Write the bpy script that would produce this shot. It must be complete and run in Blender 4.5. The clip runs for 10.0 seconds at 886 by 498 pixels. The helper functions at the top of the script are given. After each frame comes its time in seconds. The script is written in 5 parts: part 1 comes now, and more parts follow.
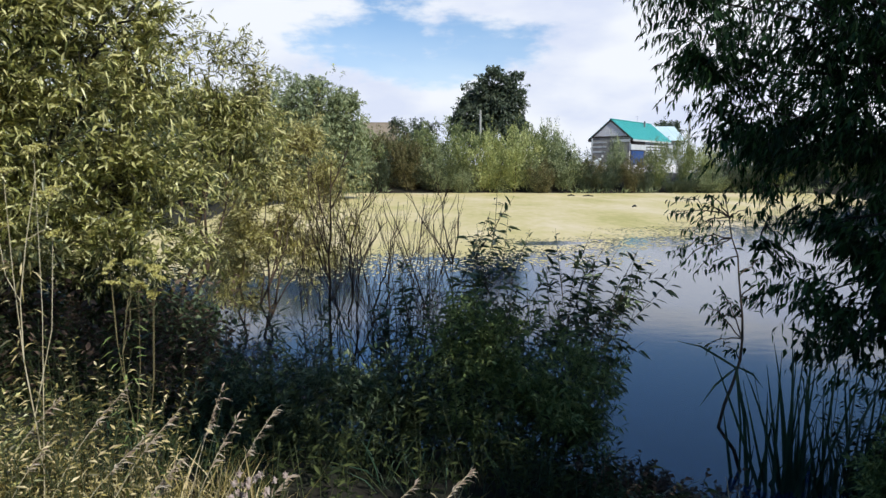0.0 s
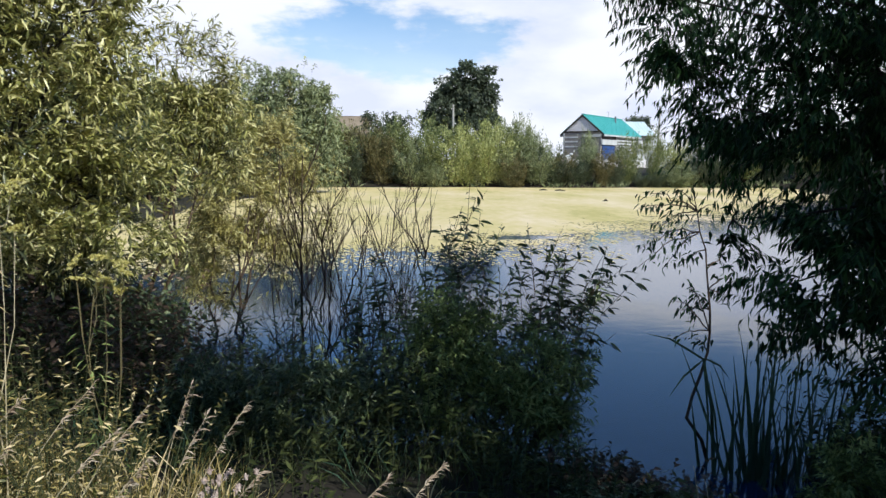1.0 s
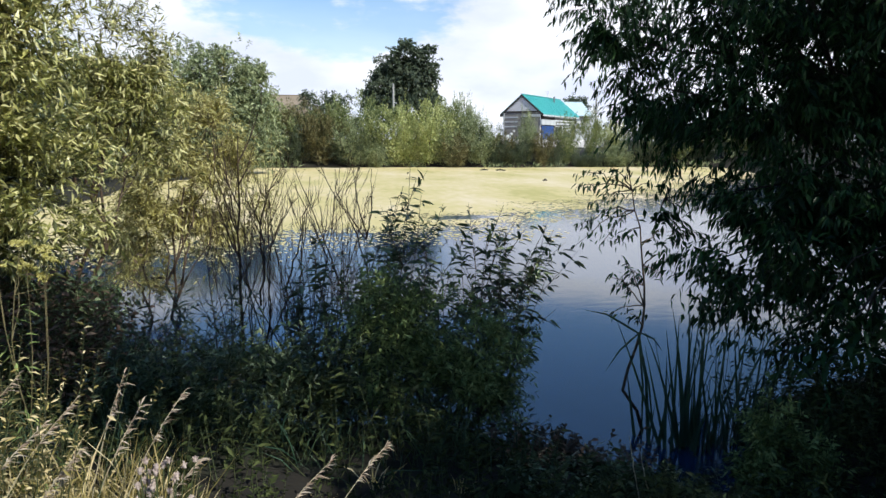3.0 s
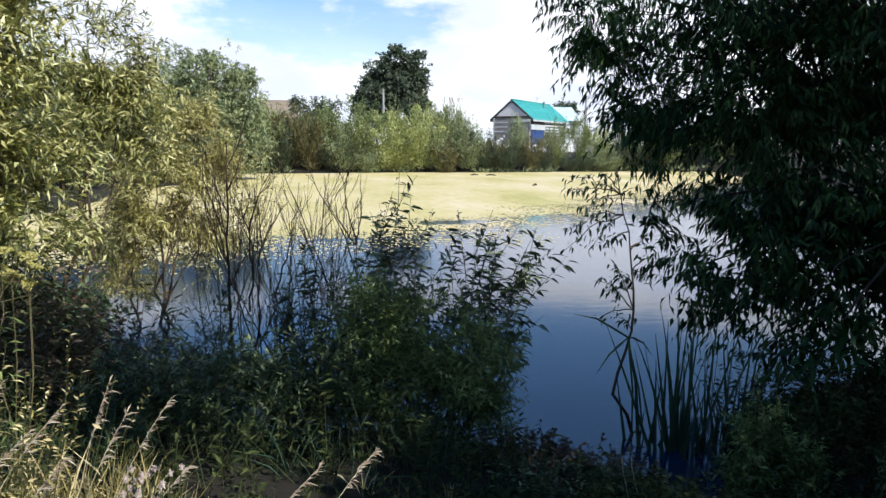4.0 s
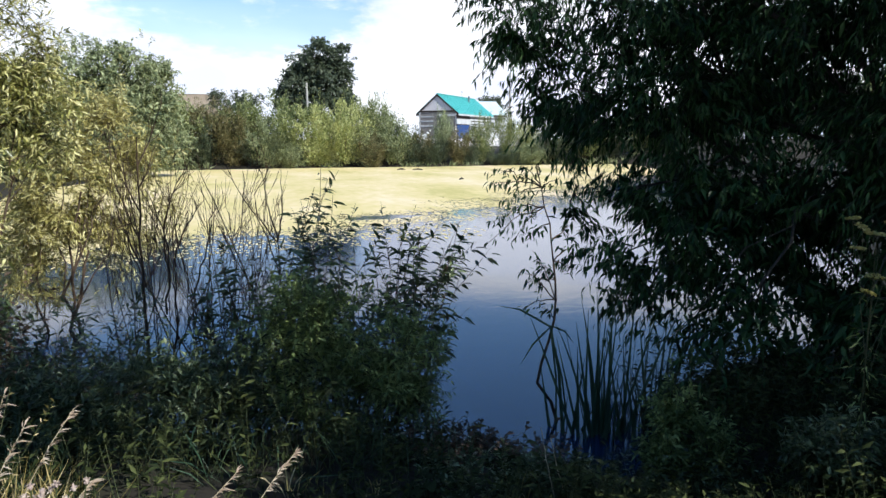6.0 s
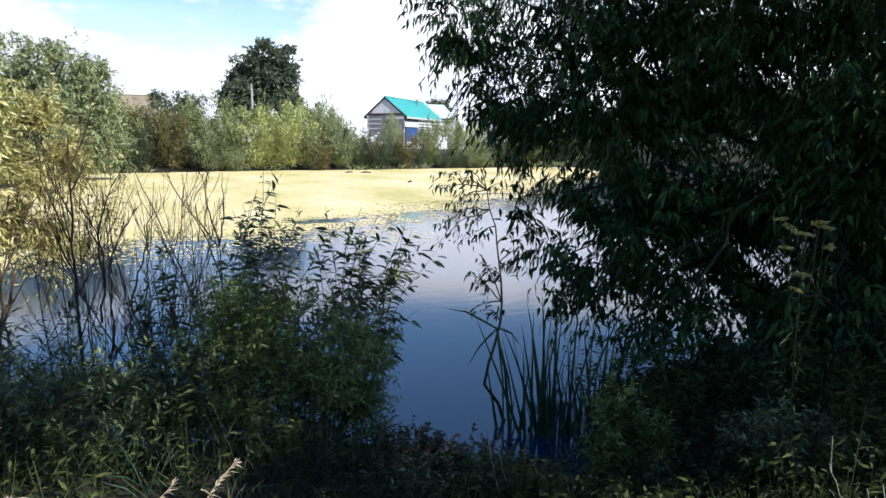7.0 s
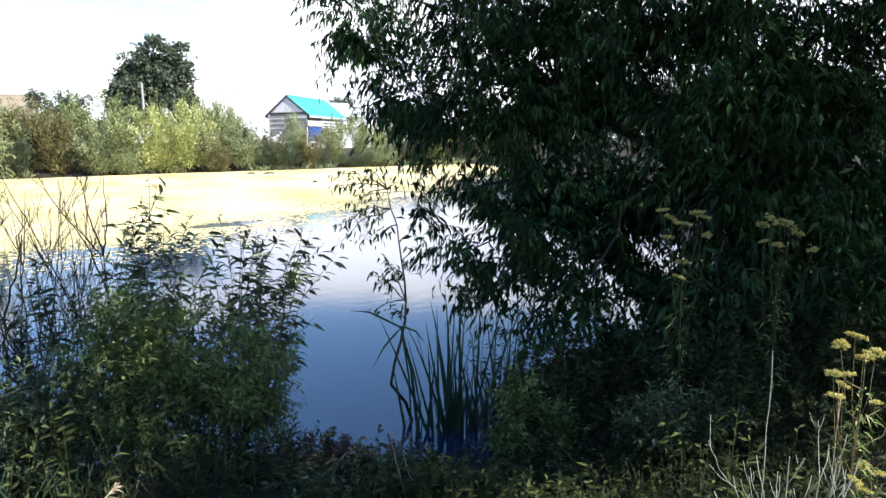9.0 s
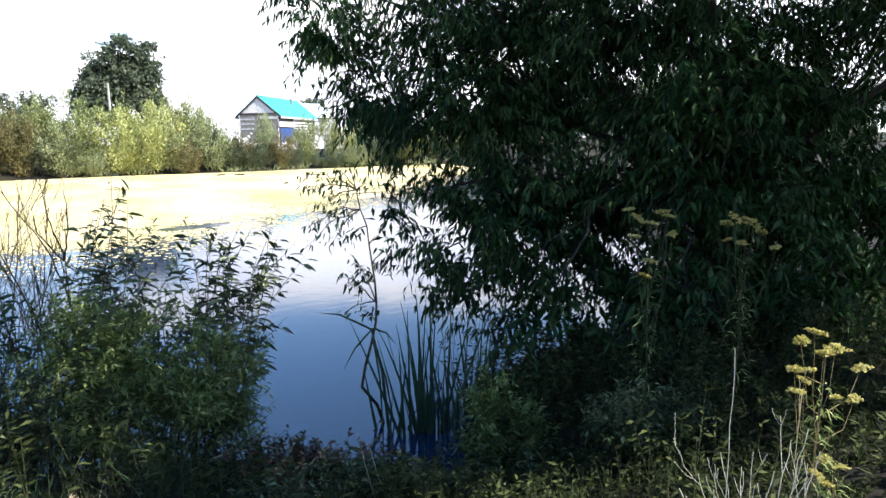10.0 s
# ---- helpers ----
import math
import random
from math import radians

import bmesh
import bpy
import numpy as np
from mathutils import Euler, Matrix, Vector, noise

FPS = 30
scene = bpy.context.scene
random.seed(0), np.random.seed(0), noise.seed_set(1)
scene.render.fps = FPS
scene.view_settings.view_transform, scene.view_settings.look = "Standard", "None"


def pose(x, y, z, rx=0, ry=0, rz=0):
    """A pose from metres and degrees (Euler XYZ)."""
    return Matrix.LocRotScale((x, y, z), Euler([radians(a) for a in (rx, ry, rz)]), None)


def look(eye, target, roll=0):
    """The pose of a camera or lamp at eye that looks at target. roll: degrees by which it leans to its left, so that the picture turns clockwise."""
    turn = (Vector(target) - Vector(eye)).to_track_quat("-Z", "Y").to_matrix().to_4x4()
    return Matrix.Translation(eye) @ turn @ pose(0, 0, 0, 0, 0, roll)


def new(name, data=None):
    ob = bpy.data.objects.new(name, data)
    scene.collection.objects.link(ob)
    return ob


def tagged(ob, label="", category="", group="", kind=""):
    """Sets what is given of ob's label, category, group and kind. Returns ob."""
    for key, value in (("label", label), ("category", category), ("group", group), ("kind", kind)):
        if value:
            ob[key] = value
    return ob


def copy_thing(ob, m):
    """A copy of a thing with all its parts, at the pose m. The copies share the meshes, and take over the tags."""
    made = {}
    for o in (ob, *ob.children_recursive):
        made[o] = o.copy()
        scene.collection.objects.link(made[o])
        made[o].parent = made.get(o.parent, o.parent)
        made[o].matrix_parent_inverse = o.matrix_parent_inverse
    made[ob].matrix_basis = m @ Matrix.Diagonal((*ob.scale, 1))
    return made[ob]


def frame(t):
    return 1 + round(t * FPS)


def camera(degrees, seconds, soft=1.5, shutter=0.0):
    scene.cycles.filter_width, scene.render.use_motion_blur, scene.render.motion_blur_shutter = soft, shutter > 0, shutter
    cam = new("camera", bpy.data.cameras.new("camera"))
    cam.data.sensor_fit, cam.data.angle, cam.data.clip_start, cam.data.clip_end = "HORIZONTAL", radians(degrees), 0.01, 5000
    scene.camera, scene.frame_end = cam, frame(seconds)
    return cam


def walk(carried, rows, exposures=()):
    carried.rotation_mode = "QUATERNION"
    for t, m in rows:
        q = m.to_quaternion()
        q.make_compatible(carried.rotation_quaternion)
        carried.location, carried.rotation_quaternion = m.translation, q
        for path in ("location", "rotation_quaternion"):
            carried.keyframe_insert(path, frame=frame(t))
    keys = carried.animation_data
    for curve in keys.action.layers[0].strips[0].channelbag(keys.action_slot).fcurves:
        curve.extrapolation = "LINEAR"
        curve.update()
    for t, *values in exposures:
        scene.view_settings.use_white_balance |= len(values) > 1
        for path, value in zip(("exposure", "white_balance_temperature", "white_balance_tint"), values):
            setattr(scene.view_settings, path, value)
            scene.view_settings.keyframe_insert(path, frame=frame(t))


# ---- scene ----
# ---- camera ----
cam = camera(67.9, 10.0, 1.5)
PATH = [
    (0, pose(0.000, 0, 2.4, 82.77, -0.03, 0.00)),
    (0.5, pose(0.002, 0, 2.4, 82.57, 0.09, -0.32)),
    (1, pose(0.003, 0, 2.4, 82.28, -0.23, -2.34)),
    (1.5, pose(0.004, 0, 2.4, 81.78, -0.16, -3.65)),
    (2, pose(0.006, 0, 2.4, 81.29, -0.40, -4.86)),
    (2.5, pose(0.007, 0, 2.4, 80.73, -0.28, -6.28)),
    (2.7, pose(0.008, 0, 2.4, 80.52, -0.25, -6.85)),
    (3.8, pose(0.018, 0, 2.4, 81.00, -0.10, -8.03)),
    (4, pose(0.020, 0, 2.4, 81.03, -0.08, -8.25)),
    (4.5, pose(0.028, 0, 2.4, 81.03, -0.09, -9.34)),
    (5, pose(0.037, 0, 2.4, 81.11, 0.15, -10.66)),
    (5.5, pose(0.048, 0, 2.4, 80.83, 0.28, -12.30)),
    (5.7, pose(0.054, 0, 2.4, 80.66, 0.25, -13.31)),
    (6.8, pose(0.086, 0, 2.4, 80.74, 0.05, -17.68)),
    (7, pose(0.093, 0, 2.4, 80.79, 0.01, -18.95)),
    (7.5, pose(0.111, 0, 2.4, 80.70, 0.32, -21.87)),
    (8, pose(0.130, 0, 2.4, 80.52, 0.36, -24.13)),
    (8.5, pose(0.149, 0, 2.4, 80.51, 0.53, -25.45)),
    (9, pose(0.169, 0, 2.4, 80.58, 0.81, -27.02)),
    (9.5, pose(0.189, 0, 2.4, 80.42, 1.00, -28.77)),
    (10, pose(0.208, 0, 2.4, 80.58, 1.00, -29.33)),
]
EXPOSURES = [(0, -0.18, 6250, 4), (1.2, -0.04, 6300, 4), (2.5, 0.0, 6300, 3), (4.5, 0.2, 6250, 4), (6.8, 0.38, 6250, 5), (8.2, 0.86, 6350, 5), (10, 1.15, 6550, 6)]
walk(cam, PATH, EXPOSURES)

# ---- world and sun ----
SUN_AZ, SUN_EL = radians(141), radians(41)


def make_world():
    world = bpy.data.worlds.new("sky")
    scene.world = world
    world.use_nodes = True
    nt = world.node_tree
    nt.nodes.clear()
    N, L = nt.nodes.new, nt.links.new
    out = N("ShaderNodeOutputWorld")
    sky = N("ShaderNodeTexSky")
    sky.sky_type, sky.sun_disc = "NISHITA", False
    sky.sun_elevation, sky.sun_rotation = SUN_EL, SUN_AZ
    sky.air_density, sky.dust_density, sky.ozone_density = 1.0, 0.1, 6.0
    clear = N("ShaderNodeBackground")
    clear.inputs[1].default_value = 0.15
    L(sky.outputs[0], clear.inputs[0])
    tc = N("ShaderNodeTexCoord")
    sep = N("ShaderNodeSeparateXYZ")
    L(tc.outputs["Generated"], sep.inputs[0])
    mp = N("ShaderNodeMapping")
    mp.inputs["Scale"].default_value = (1.0, 1.0, 2.6)
    mp.inputs["Location"].default_value = (0.35, 0.1, 0.12)
    L(tc.outputs["Generated"], mp.inputs[0])
    big = N("ShaderNodeTexNoise")
    big.inputs["Scale"].default_value, big.inputs["Detail"].default_value, big.inputs["Roughness"].default_value = 3.2, 9, 0.58
    L(mp.outputs[0], big.inputs["Vector"])
    # cumulus towards the horizon, clear higher up
    low = N("ShaderNodeMapRange")
    low.interpolation_type = "SMOOTHSTEP"
    low.inputs["From Min"].default_value, low.inputs["From Max"].default_value = 0.20, 0.33
    low.inputs["To Min"].default_value, low.inputs["To Max"].default_value = 0.24, -0.25
    L(sep.outputs[2], low.inputs[0])
    add = N("ShaderNodeMath")
    add.operation = "ADD"
    L(big.outputs[0], add.inputs[0])
    L(low.outputs[0], add.inputs[1])
    # a wide blue gap among the clouds
    off = N("ShaderNodeVectorMath")
    off.operation = "SUBTRACT"
    L(tc.outputs["Generated"], off.inputs[0])
    off.inputs[1].default_value = (-0.015, 0.98, 0.168)
    ell = N("ShaderNodeVectorMath")
    ell.operation = "MULTIPLY"
    L(off.outputs[0], ell.inputs[0])
    ell.inputs[1].default_value = (3.3, 1.0, 14.0)
    dist = N("ShaderNodeVectorMath")
    dist.operation = "LENGTH"
    L(ell.outputs[0], dist.inputs[0])
    gap = N("ShaderNodeMapRange")
    gap.interpolation_type = "SMOOTHSTEP"
    gap.inputs["From Min"].default_value, gap.inputs["From Max"].default_value = 0.3, 1.3
    gap.inputs["To Min"].default_value, gap.inputs["To Max"].default_value = 0.255, 0.0
    L(dist.outputs["Value"], gap.inputs[0])
    thin = N("ShaderNodeMath")
    thin.operation = "SUBTRACT"
    L(add.outputs[0], thin.inputs[0])
    L(gap.outputs[0], thin.inputs[1])
    cover = N("ShaderNodeMapRange")
    cover.interpolation_type = "SMOOTHSTEP"
    cover.inputs["From Min"].default_value, cover.inputs["From Max"].default_value = 0.50, 0.61
    haze = N("ShaderNodeMapRange")
    haze.interpolation_type = "SMOOTHSTEP"
    haze.inputs["From Min"].default_value, haze.inputs["From Max"].default_value = 0.05, 0.27
    haze.inputs["To Min"].default_value, haze.inputs["To Max"].default_value = 0.58, 0.0
    L(sep.outputs[2], haze.inputs[0])
    L(haze.outputs[0], cover.inputs["To Min"])
    L(thin.outputs[0], cover.inputs[0])
    # grey undersides
    shade = N("ShaderNodeTexNoise")
    shade.inputs["Scale"].default_value, shade.inputs["Detail"].default_value = 5.0, 5
    L(mp.outputs[0], shade.inputs["Vector"])
    tone = N("ShaderNodeValToRGB")
    tone.color_ramp.elements[0].position, tone.color_ramp.elements[0].color = 0.36, (0.78, 0.80, 0.97, 1)
    tone.color_ramp.elements[1].position, tone.color_ramp.elements[1].color = 0.56, (0.98, 0.965, 1.03, 1)
    L(shade.outputs[0], tone.inputs[0])
    cloud = N("ShaderNodeBackground")
    cloud.inputs[1].default_value = 1.1
    L(tone.outputs[0], cloud.inputs[0])
    mix = N("ShaderNodeMixShader")
    L(cover.outputs[0], mix.inputs[0])
    L(clear.outputs[0], mix.inputs[1])
    L(cloud.outputs[0], mix.inputs[2])
    L(mix.outputs[0], out.inputs[0])


make_world()
sun_data = bpy.data.lights.new("sun", "SUN")
sun_data.energy, sun_data.angle, sun_data.color = 5.0, radians(0.53), (1.0, 0.965, 0.89)
sun = new("sun", sun_data)
sun_way = Vector((math.sin(SUN_AZ) * math.cos(SUN_EL), math.cos(SUN_AZ) * math.cos(SUN_EL), math.sin(SUN_EL)))
sun.matrix_world = look(sun_way * 60, (0, 0, 0))


# ---- materials ----
def material(name):
    m = bpy.data.materials.new(name)
    m.use_nodes = True
    nt = m.node_tree
    nt.nodes.clear()
    return m, nt, nt.nodes.new, nt.links.new


def ramp(N, stops):
    r = N("ShaderNodeValToRGB")
    els = r.color_ramp.elements
    while len(els) < len(stops):
        els.new(0.5)
    for e, (p, c) in zip(els, stops):
        e.position, e.color = p, (*c, 1)
    return r


def leaf_material(name, colours, through_colour, gloss=0.35, translucency=0.35, scatter=0.25, shine=0.45):
    """Leaf blade: colour differs from leaf to leaf and from bough to bough; light passes through it."""
    m, nt, N, L = material(name)
    geo, tc = N("ShaderNodeNewGeometry"), N("ShaderNodeTexCoord")
    patch = N("ShaderNodeTexNoise")
    patch.inputs["Scale"].default_value, patch.inputs["Detail"].default_value = 1.3, 3
    L(tc.outputs["Object"], patch.inputs["Vector"])
    mixv = N("ShaderNodeMath")
    mixv.operation = "MULTIPLY_ADD"
    L(geo.outputs["Random Per Island"], mixv.inputs[0])
    mixv.inputs[1].default_value = scatter * 2
    off = N("ShaderNodeMath")
    off.operation = "SUBTRACT"
    L(patch.outputs[0], off.inputs[0])
    off.inputs[1].default_value = scatter
    L(off.outputs[0], mixv.inputs[2])
    n = len(colours)
    r = ramp(N, [(0.25 + 0.5 * i / (n - 1), c) for i, c in enumerate(colours)])
    L(mixv.outputs[0], r.inputs[0])
    p = N("ShaderNodeBsdfPrincipled")
    L(r.outputs[0], p.inputs["Base Color"])
    p.inputs["Roughness"].default_value = gloss
    p.inputs["Specular IOR Level"].default_value = shine
    t = N("ShaderNodeBsdfTranslucent")
    tm = N("ShaderNodeMixRGB")
    tm.inputs[0].default_value = 0.6
    L(r.outputs[0], tm.inputs[1])
    tm.inputs[2].default_value = (*through_colour, 1)
    L(tm.outputs[0], t.inputs[0])
    s = N("ShaderNodeMixShader")
    s.inputs[0].default_value = translucency
    L(p.outputs[0], s.inputs[1])
    L(t.outputs[0], s.inputs[2])
    out = N("ShaderNodeOutputMaterial")
    L(s.outputs[0], out.inputs[0])
    return m


def rough_material(name, colours, scale=8.0, roughness=0.8, bump=0.3, fine=60.0, metallic=0.0, stretch=(1, 1, 1)):
    """Two scales of noise for colour and relief."""
    m, nt, N, L = material(name)
    tc, mp = N("ShaderNodeTexCoord"), N("ShaderNodeMapping")
    mp.inputs["Scale"].default_value = stretch
    L(tc.outputs["Object"], mp.inputs[0])
    a, b = N("ShaderNodeTexNoise"), N("ShaderNodeTexNoise")
    a.inputs["Scale"].default_value, a.inputs["Detail"].default_value = scale, 5
    b.inputs["Scale"].default_value, b.inputs["Detail"].default_value = fine, 4
    L(mp.outputs[0], a.inputs["Vector"])
    L(mp.outputs[0], b.inputs["Vector"])
    mx = N("ShaderNodeMath")
    mx.operation = "MULTIPLY_ADD"
    L(b.outputs[0], mx.inputs[0])
    mx.inputs[1].default_value = 0.4
    sub = N("ShaderNodeMath")
    sub.operation = "SUBTRACT"
    L(a.outputs[0], sub.inputs[0])
    sub.inputs[1].default_value = 0.2
    L(sub.outputs[0], mx.inputs[2])
    n = len(colours)
    r = ramp(N, [(0.3 + 0.4 * i / max(1, n - 1), c) for i, c in enumerate(colours)])
    L(mx.outputs[0], r.inputs[0])
    p = N("ShaderNodeBsdfPrincipled")
    L(r.outputs[0], p.inputs["Base Color"])
    p.inputs["Roughness"].default_value, p.inputs["Metallic"].default_value = roughness, metallic
    bp = N("ShaderNodeBump")
    bp.inputs["Strength"].default_value, bp.inputs["Distance"].default_value = bump, 0.02
    L(mx.outputs[0], bp.inputs["Height"])
    L(bp.outputs[0], p.inputs["Normal"])
    out = N("ShaderNodeOutputMaterial")
    L(p.outputs[0], out.inputs[0])
    return m


def water_material():
    m, nt, N, L = material("pond_water")
    tc = N("ShaderNodeTexCoord")
    mp = N("ShaderNodeMapping")
    mp.inputs["Scale"].default_value = (1, 2.2, 1)
    L(tc.outputs["Object"], mp.inputs[0])
    a = N("ShaderNodeTexNoise")
    a.inputs["Scale"].default_value, a.inputs["Detail"].default_value = 2.2, 3
    L(mp.outputs[0], a.inputs["Vector"])
    bp = N("ShaderNodeBump")
    bp.inputs["Strength"].default_value, bp.inputs["Distance"].default_value = 0.06, 0.02
    L(a.outputs[0], bp.inputs["Height"])
    p = N("ShaderNodeBsdfPrincipled")
    # blue of the mirrored sky is partly put into the base colour
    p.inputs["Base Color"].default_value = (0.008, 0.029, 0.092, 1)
    p.inputs["Roughness"].default_value = 0.09
    p.inputs["IOR"].default_value = 1.95
    L(bp.outputs[0], p.inputs["Normal"])
    out = N("ShaderNodeOutputMaterial")
    L(p.outputs[0], out.inputs[0])
    return m


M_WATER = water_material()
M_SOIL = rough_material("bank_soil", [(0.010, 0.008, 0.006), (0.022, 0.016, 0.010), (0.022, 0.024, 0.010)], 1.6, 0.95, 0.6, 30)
M_DUCKWEED = rough_material("duckweed", [(0.52, 0.44, 0.16), (0.65, 0.53, 0.24), (0.72, 0.58, 0.31), (0.79, 0.64, 0.42)], 0.3, 0.8, 0.12, 2.6, stretch=(1, 0.4, 1))
M_BARK = rough_material("grey_brown_bark", [(0.022, 0.019, 0.016), (0.055, 0.046, 0.037)], 14, 0.9, 0.8, 60, stretch=(1, 1, 0.25))
M_STEM = rough_material("brown_twig_bark", [(0.035, 0.02, 0.012), (0.10, 0.062, 0.034)], 10, 0.7, 0.3, 50)
M_STEM_GREEN = rough_material("green_stem", [(0.035, 0.05, 0.018), (0.08, 0.09, 0.035)], 10, 0.6, 0.2, 50)
M_STALK = rough_material("olive_stalk", [(0.12, 0.10, 0.045), (0.22, 0.18, 0.09)], 10, 0.7, 0.2, 60)
M_STRAW = rough_material("dry_straw", [(0.42, 0.34, 0.21), (0.62, 0.54, 0.38)], 10, 0.7, 0.2, 60)
M_WILLOW = leaf_material("willow_leaf", [(0.024, 0.04, 0.018), (0.06, 0.09, 0.038), (0.125, 0.165, 0.075), (0.22, 0.255, 0.135)], (0.12, 0.19, 0.055), 0.36, 0.2, 0.35, 0.42)
# sunlit copy: sun on the leaves and their highlights are put into colour
M_WILLOW_LIT = leaf_material("sunlit_willow_leaf", [(0.085, 0.092, 0.026), (0.24, 0.24, 0.07), (0.47, 0.445, 0.14), (0.82, 0.755, 0.37)], (0.38, 0.37, 0.08), 0.32, 0.27, 0.42, 0.55)
M_WILLOW_YEL = leaf_material("yellowing_willow_leaf", [(0.22, 0.19, 0.06), (0.44, 0.39, 0.13), (0.60, 0.54, 0.21), (0.76, 0.69, 0.35)], (0.48, 0.43, 0.12), 0.45, 0.3, 0.35)
# shade of the willow is put into this near-black leaf colour
M_WILLOW_DARK = leaf_material("shaded_willow_leaf", [(0.005, 0.019, 0.007), (0.013, 0.042, 0.013), (0.030, 0.078, 0.024), (0.072, 0.135, 0.05)], (0.04, 0.13, 0.025), 0.33, 0.2, 0.35, 0.15)
# near-black leaves: the bank's shade is put into their colour
M_WEED = leaf_material("shaded_weed_leaf", [(0.009, 0.014, 0.006), (0.028, 0.039, 0.014), (0.09, 0.105, 0.037)], (0.065, 0.10, 0.025), 0.7, 0.22, 0.32, 0.15)
M_HERB = leaf_material("herb_leaf", [(0.07, 0.10, 0.032), (0.21, 0.275, 0.09), (0.40, 0.45, 0.17)], (0.22, 0.31, 0.07), 0.6, 0.25, 0.3, 0.25)
M_REED = leaf_material("cattail_leaf", [(0.02, 0.045, 0.03), (0.042, 0.085, 0.05), (0.09, 0.13, 0.06)], (0.08, 0.14, 0.05), 0.45, 0.15)
# ramp ends also carry sunlit highlights and the dark between blades
M_GRASS = leaf_material("meadow_grass", [(0.08, 0.07, 0.022), (0.46, 0.365, 0.13), (0.86, 0.69, 0.40)], (0.50, 0.40, 0.12), 0.45, 0.25, 0.38)
M_SEED = leaf_material("grass_seed_head", [(0.34, 0.24, 0.17), (0.50, 0.38, 0.29), (0.68, 0.56, 0.45)], (0.5, 0.37, 0.25), 0.6, 0.3)
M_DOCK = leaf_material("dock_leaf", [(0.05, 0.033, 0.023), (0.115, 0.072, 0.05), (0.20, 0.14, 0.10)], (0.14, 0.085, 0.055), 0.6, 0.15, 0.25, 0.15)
M_BLEACHED = rough_material("bleached_straw", [(0.34, 0.33, 0.28), (0.54, 0.53, 0.46)], 10, 0.7, 0.2, 60)
M_FLUFF = rough_material("thistle_down", [(0.40, 0.30, 0.27), (0.62, 0.51, 0.46)], 30, 0.95, 0.4, 90)
M_UMBEL = leaf_material("yellow_umbel", [(0.44, 0.39, 0.11), (0.60, 0.54, 0.19), (0.76, 0.69, 0.34)], (0.65, 0.57, 0.12), 0.6, 0.25)
M_FAR_GREEN = leaf_material("far_shrub_leaf", [(0.10, 0.13, 0.055), (0.20, 0.235, 0.10), (0.36, 0.385, 0.17)], (0.18, 0.22, 0.06), 0.6, 0.15, 0.35, 0.2)
M_FAR_YELLOW = leaf_material("far_yellow_shrub_leaf", [(0.24, 0.28, 0.10), (0.41, 0.44, 0.18), (0.58, 0.59, 0.28)], (0.34, 0.35, 0.11), 0.6, 0.2, 0.35, 0.2)
M_FAR_GREY = leaf_material("far_grey_shrub_leaf", [(0.13, 0.165, 0.085), (0.26, 0.30, 0.16), (0.43, 0.46, 0.26)], (0.22, 0.24, 0.11), 0.6, 0.15, 0.35, 0.2)
M_FAR_BROWN = leaf_material("far_brown_shrub_leaf", [(0.08, 0.075, 0.035), (0.15, 0.138, 0.065), (0.26, 0.23, 0.115)], (0.16, 0.15, 0.07), 0.6, 0.15, 0.35, 0.2)
M_FAR_DARK = leaf_material("far_tree_leaf", [(0.05, 0.068, 0.048), (0.098, 0.125, 0.08), (0.19, 0.215, 0.14)], (0.09, 0.13, 0.04), 0.45)
M_ROOF = rough_material("turquoise_metal_roof", [(0.07, 0.38, 0.36), (0.11, 0.48, 0.45)], 0.6, 0.4, 0.1, 12, 0.15)
M_ROOF_PALE = rough_material("pale_blue_metal_roof", [(0.56, 0.68, 0.74), (0.68, 0.78, 0.82)], 0.6, 0.4, 0.1, 12, 0.1)
M_ROOF_BROWN = rough_material("brown_roof_sheet", [(0.22, 0.17, 0.12), (0.32, 0.25, 0.18)], 0.8, 0.7, 0.2, 10)
M_WALL = rough_material("pale_grey_pink_siding", [(0.82, 0.76, 0.76), (0.90, 0.86, 0.86)], 0.9, 0.8, 0.2, 14, stretch=(1, 1, 4))
M_WALL_WHITE = rough_material("white_painted_boards", [(0.46, 0.46, 0.47), (0.62, 0.62, 0.62)], 1.2, 0.7, 0.2, 14)
M_TRIM_DARK = rough_material("dark_brown_trim", [(0.04, 0.03, 0.025), (0.08, 0.06, 0.05)], 3, 0.7, 0.2, 30)
M_BLUE = rough_material("blue_painted_gate", [(0.012, 0.05, 0.19), (0.025, 0.085, 0.28)], 1.5, 0.55, 0.1, 20)
M_TIMBER = rough_material("weathered_timber", [(0.20, 0.175, 0.16), (0.34, 0.31, 0.29)], 2.0, 0.8, 0.3, 20, stretch=(1, 1, 5))
M_CONCRETE = rough_material("weathered_concrete", [(0.30, 0.29, 0.27), (0.44, 0.42, 0.39)], 4, 0.9, 0.3, 40)
M_METAL = rough_material("dull_steel", [(0.20, 0.20, 0.21), (0.32, 0.32, 0.33)], 5, 0.45, 0.1, 40, 0.8)


# ---- mesh tools ----
rng = np.random.default_rng(11)


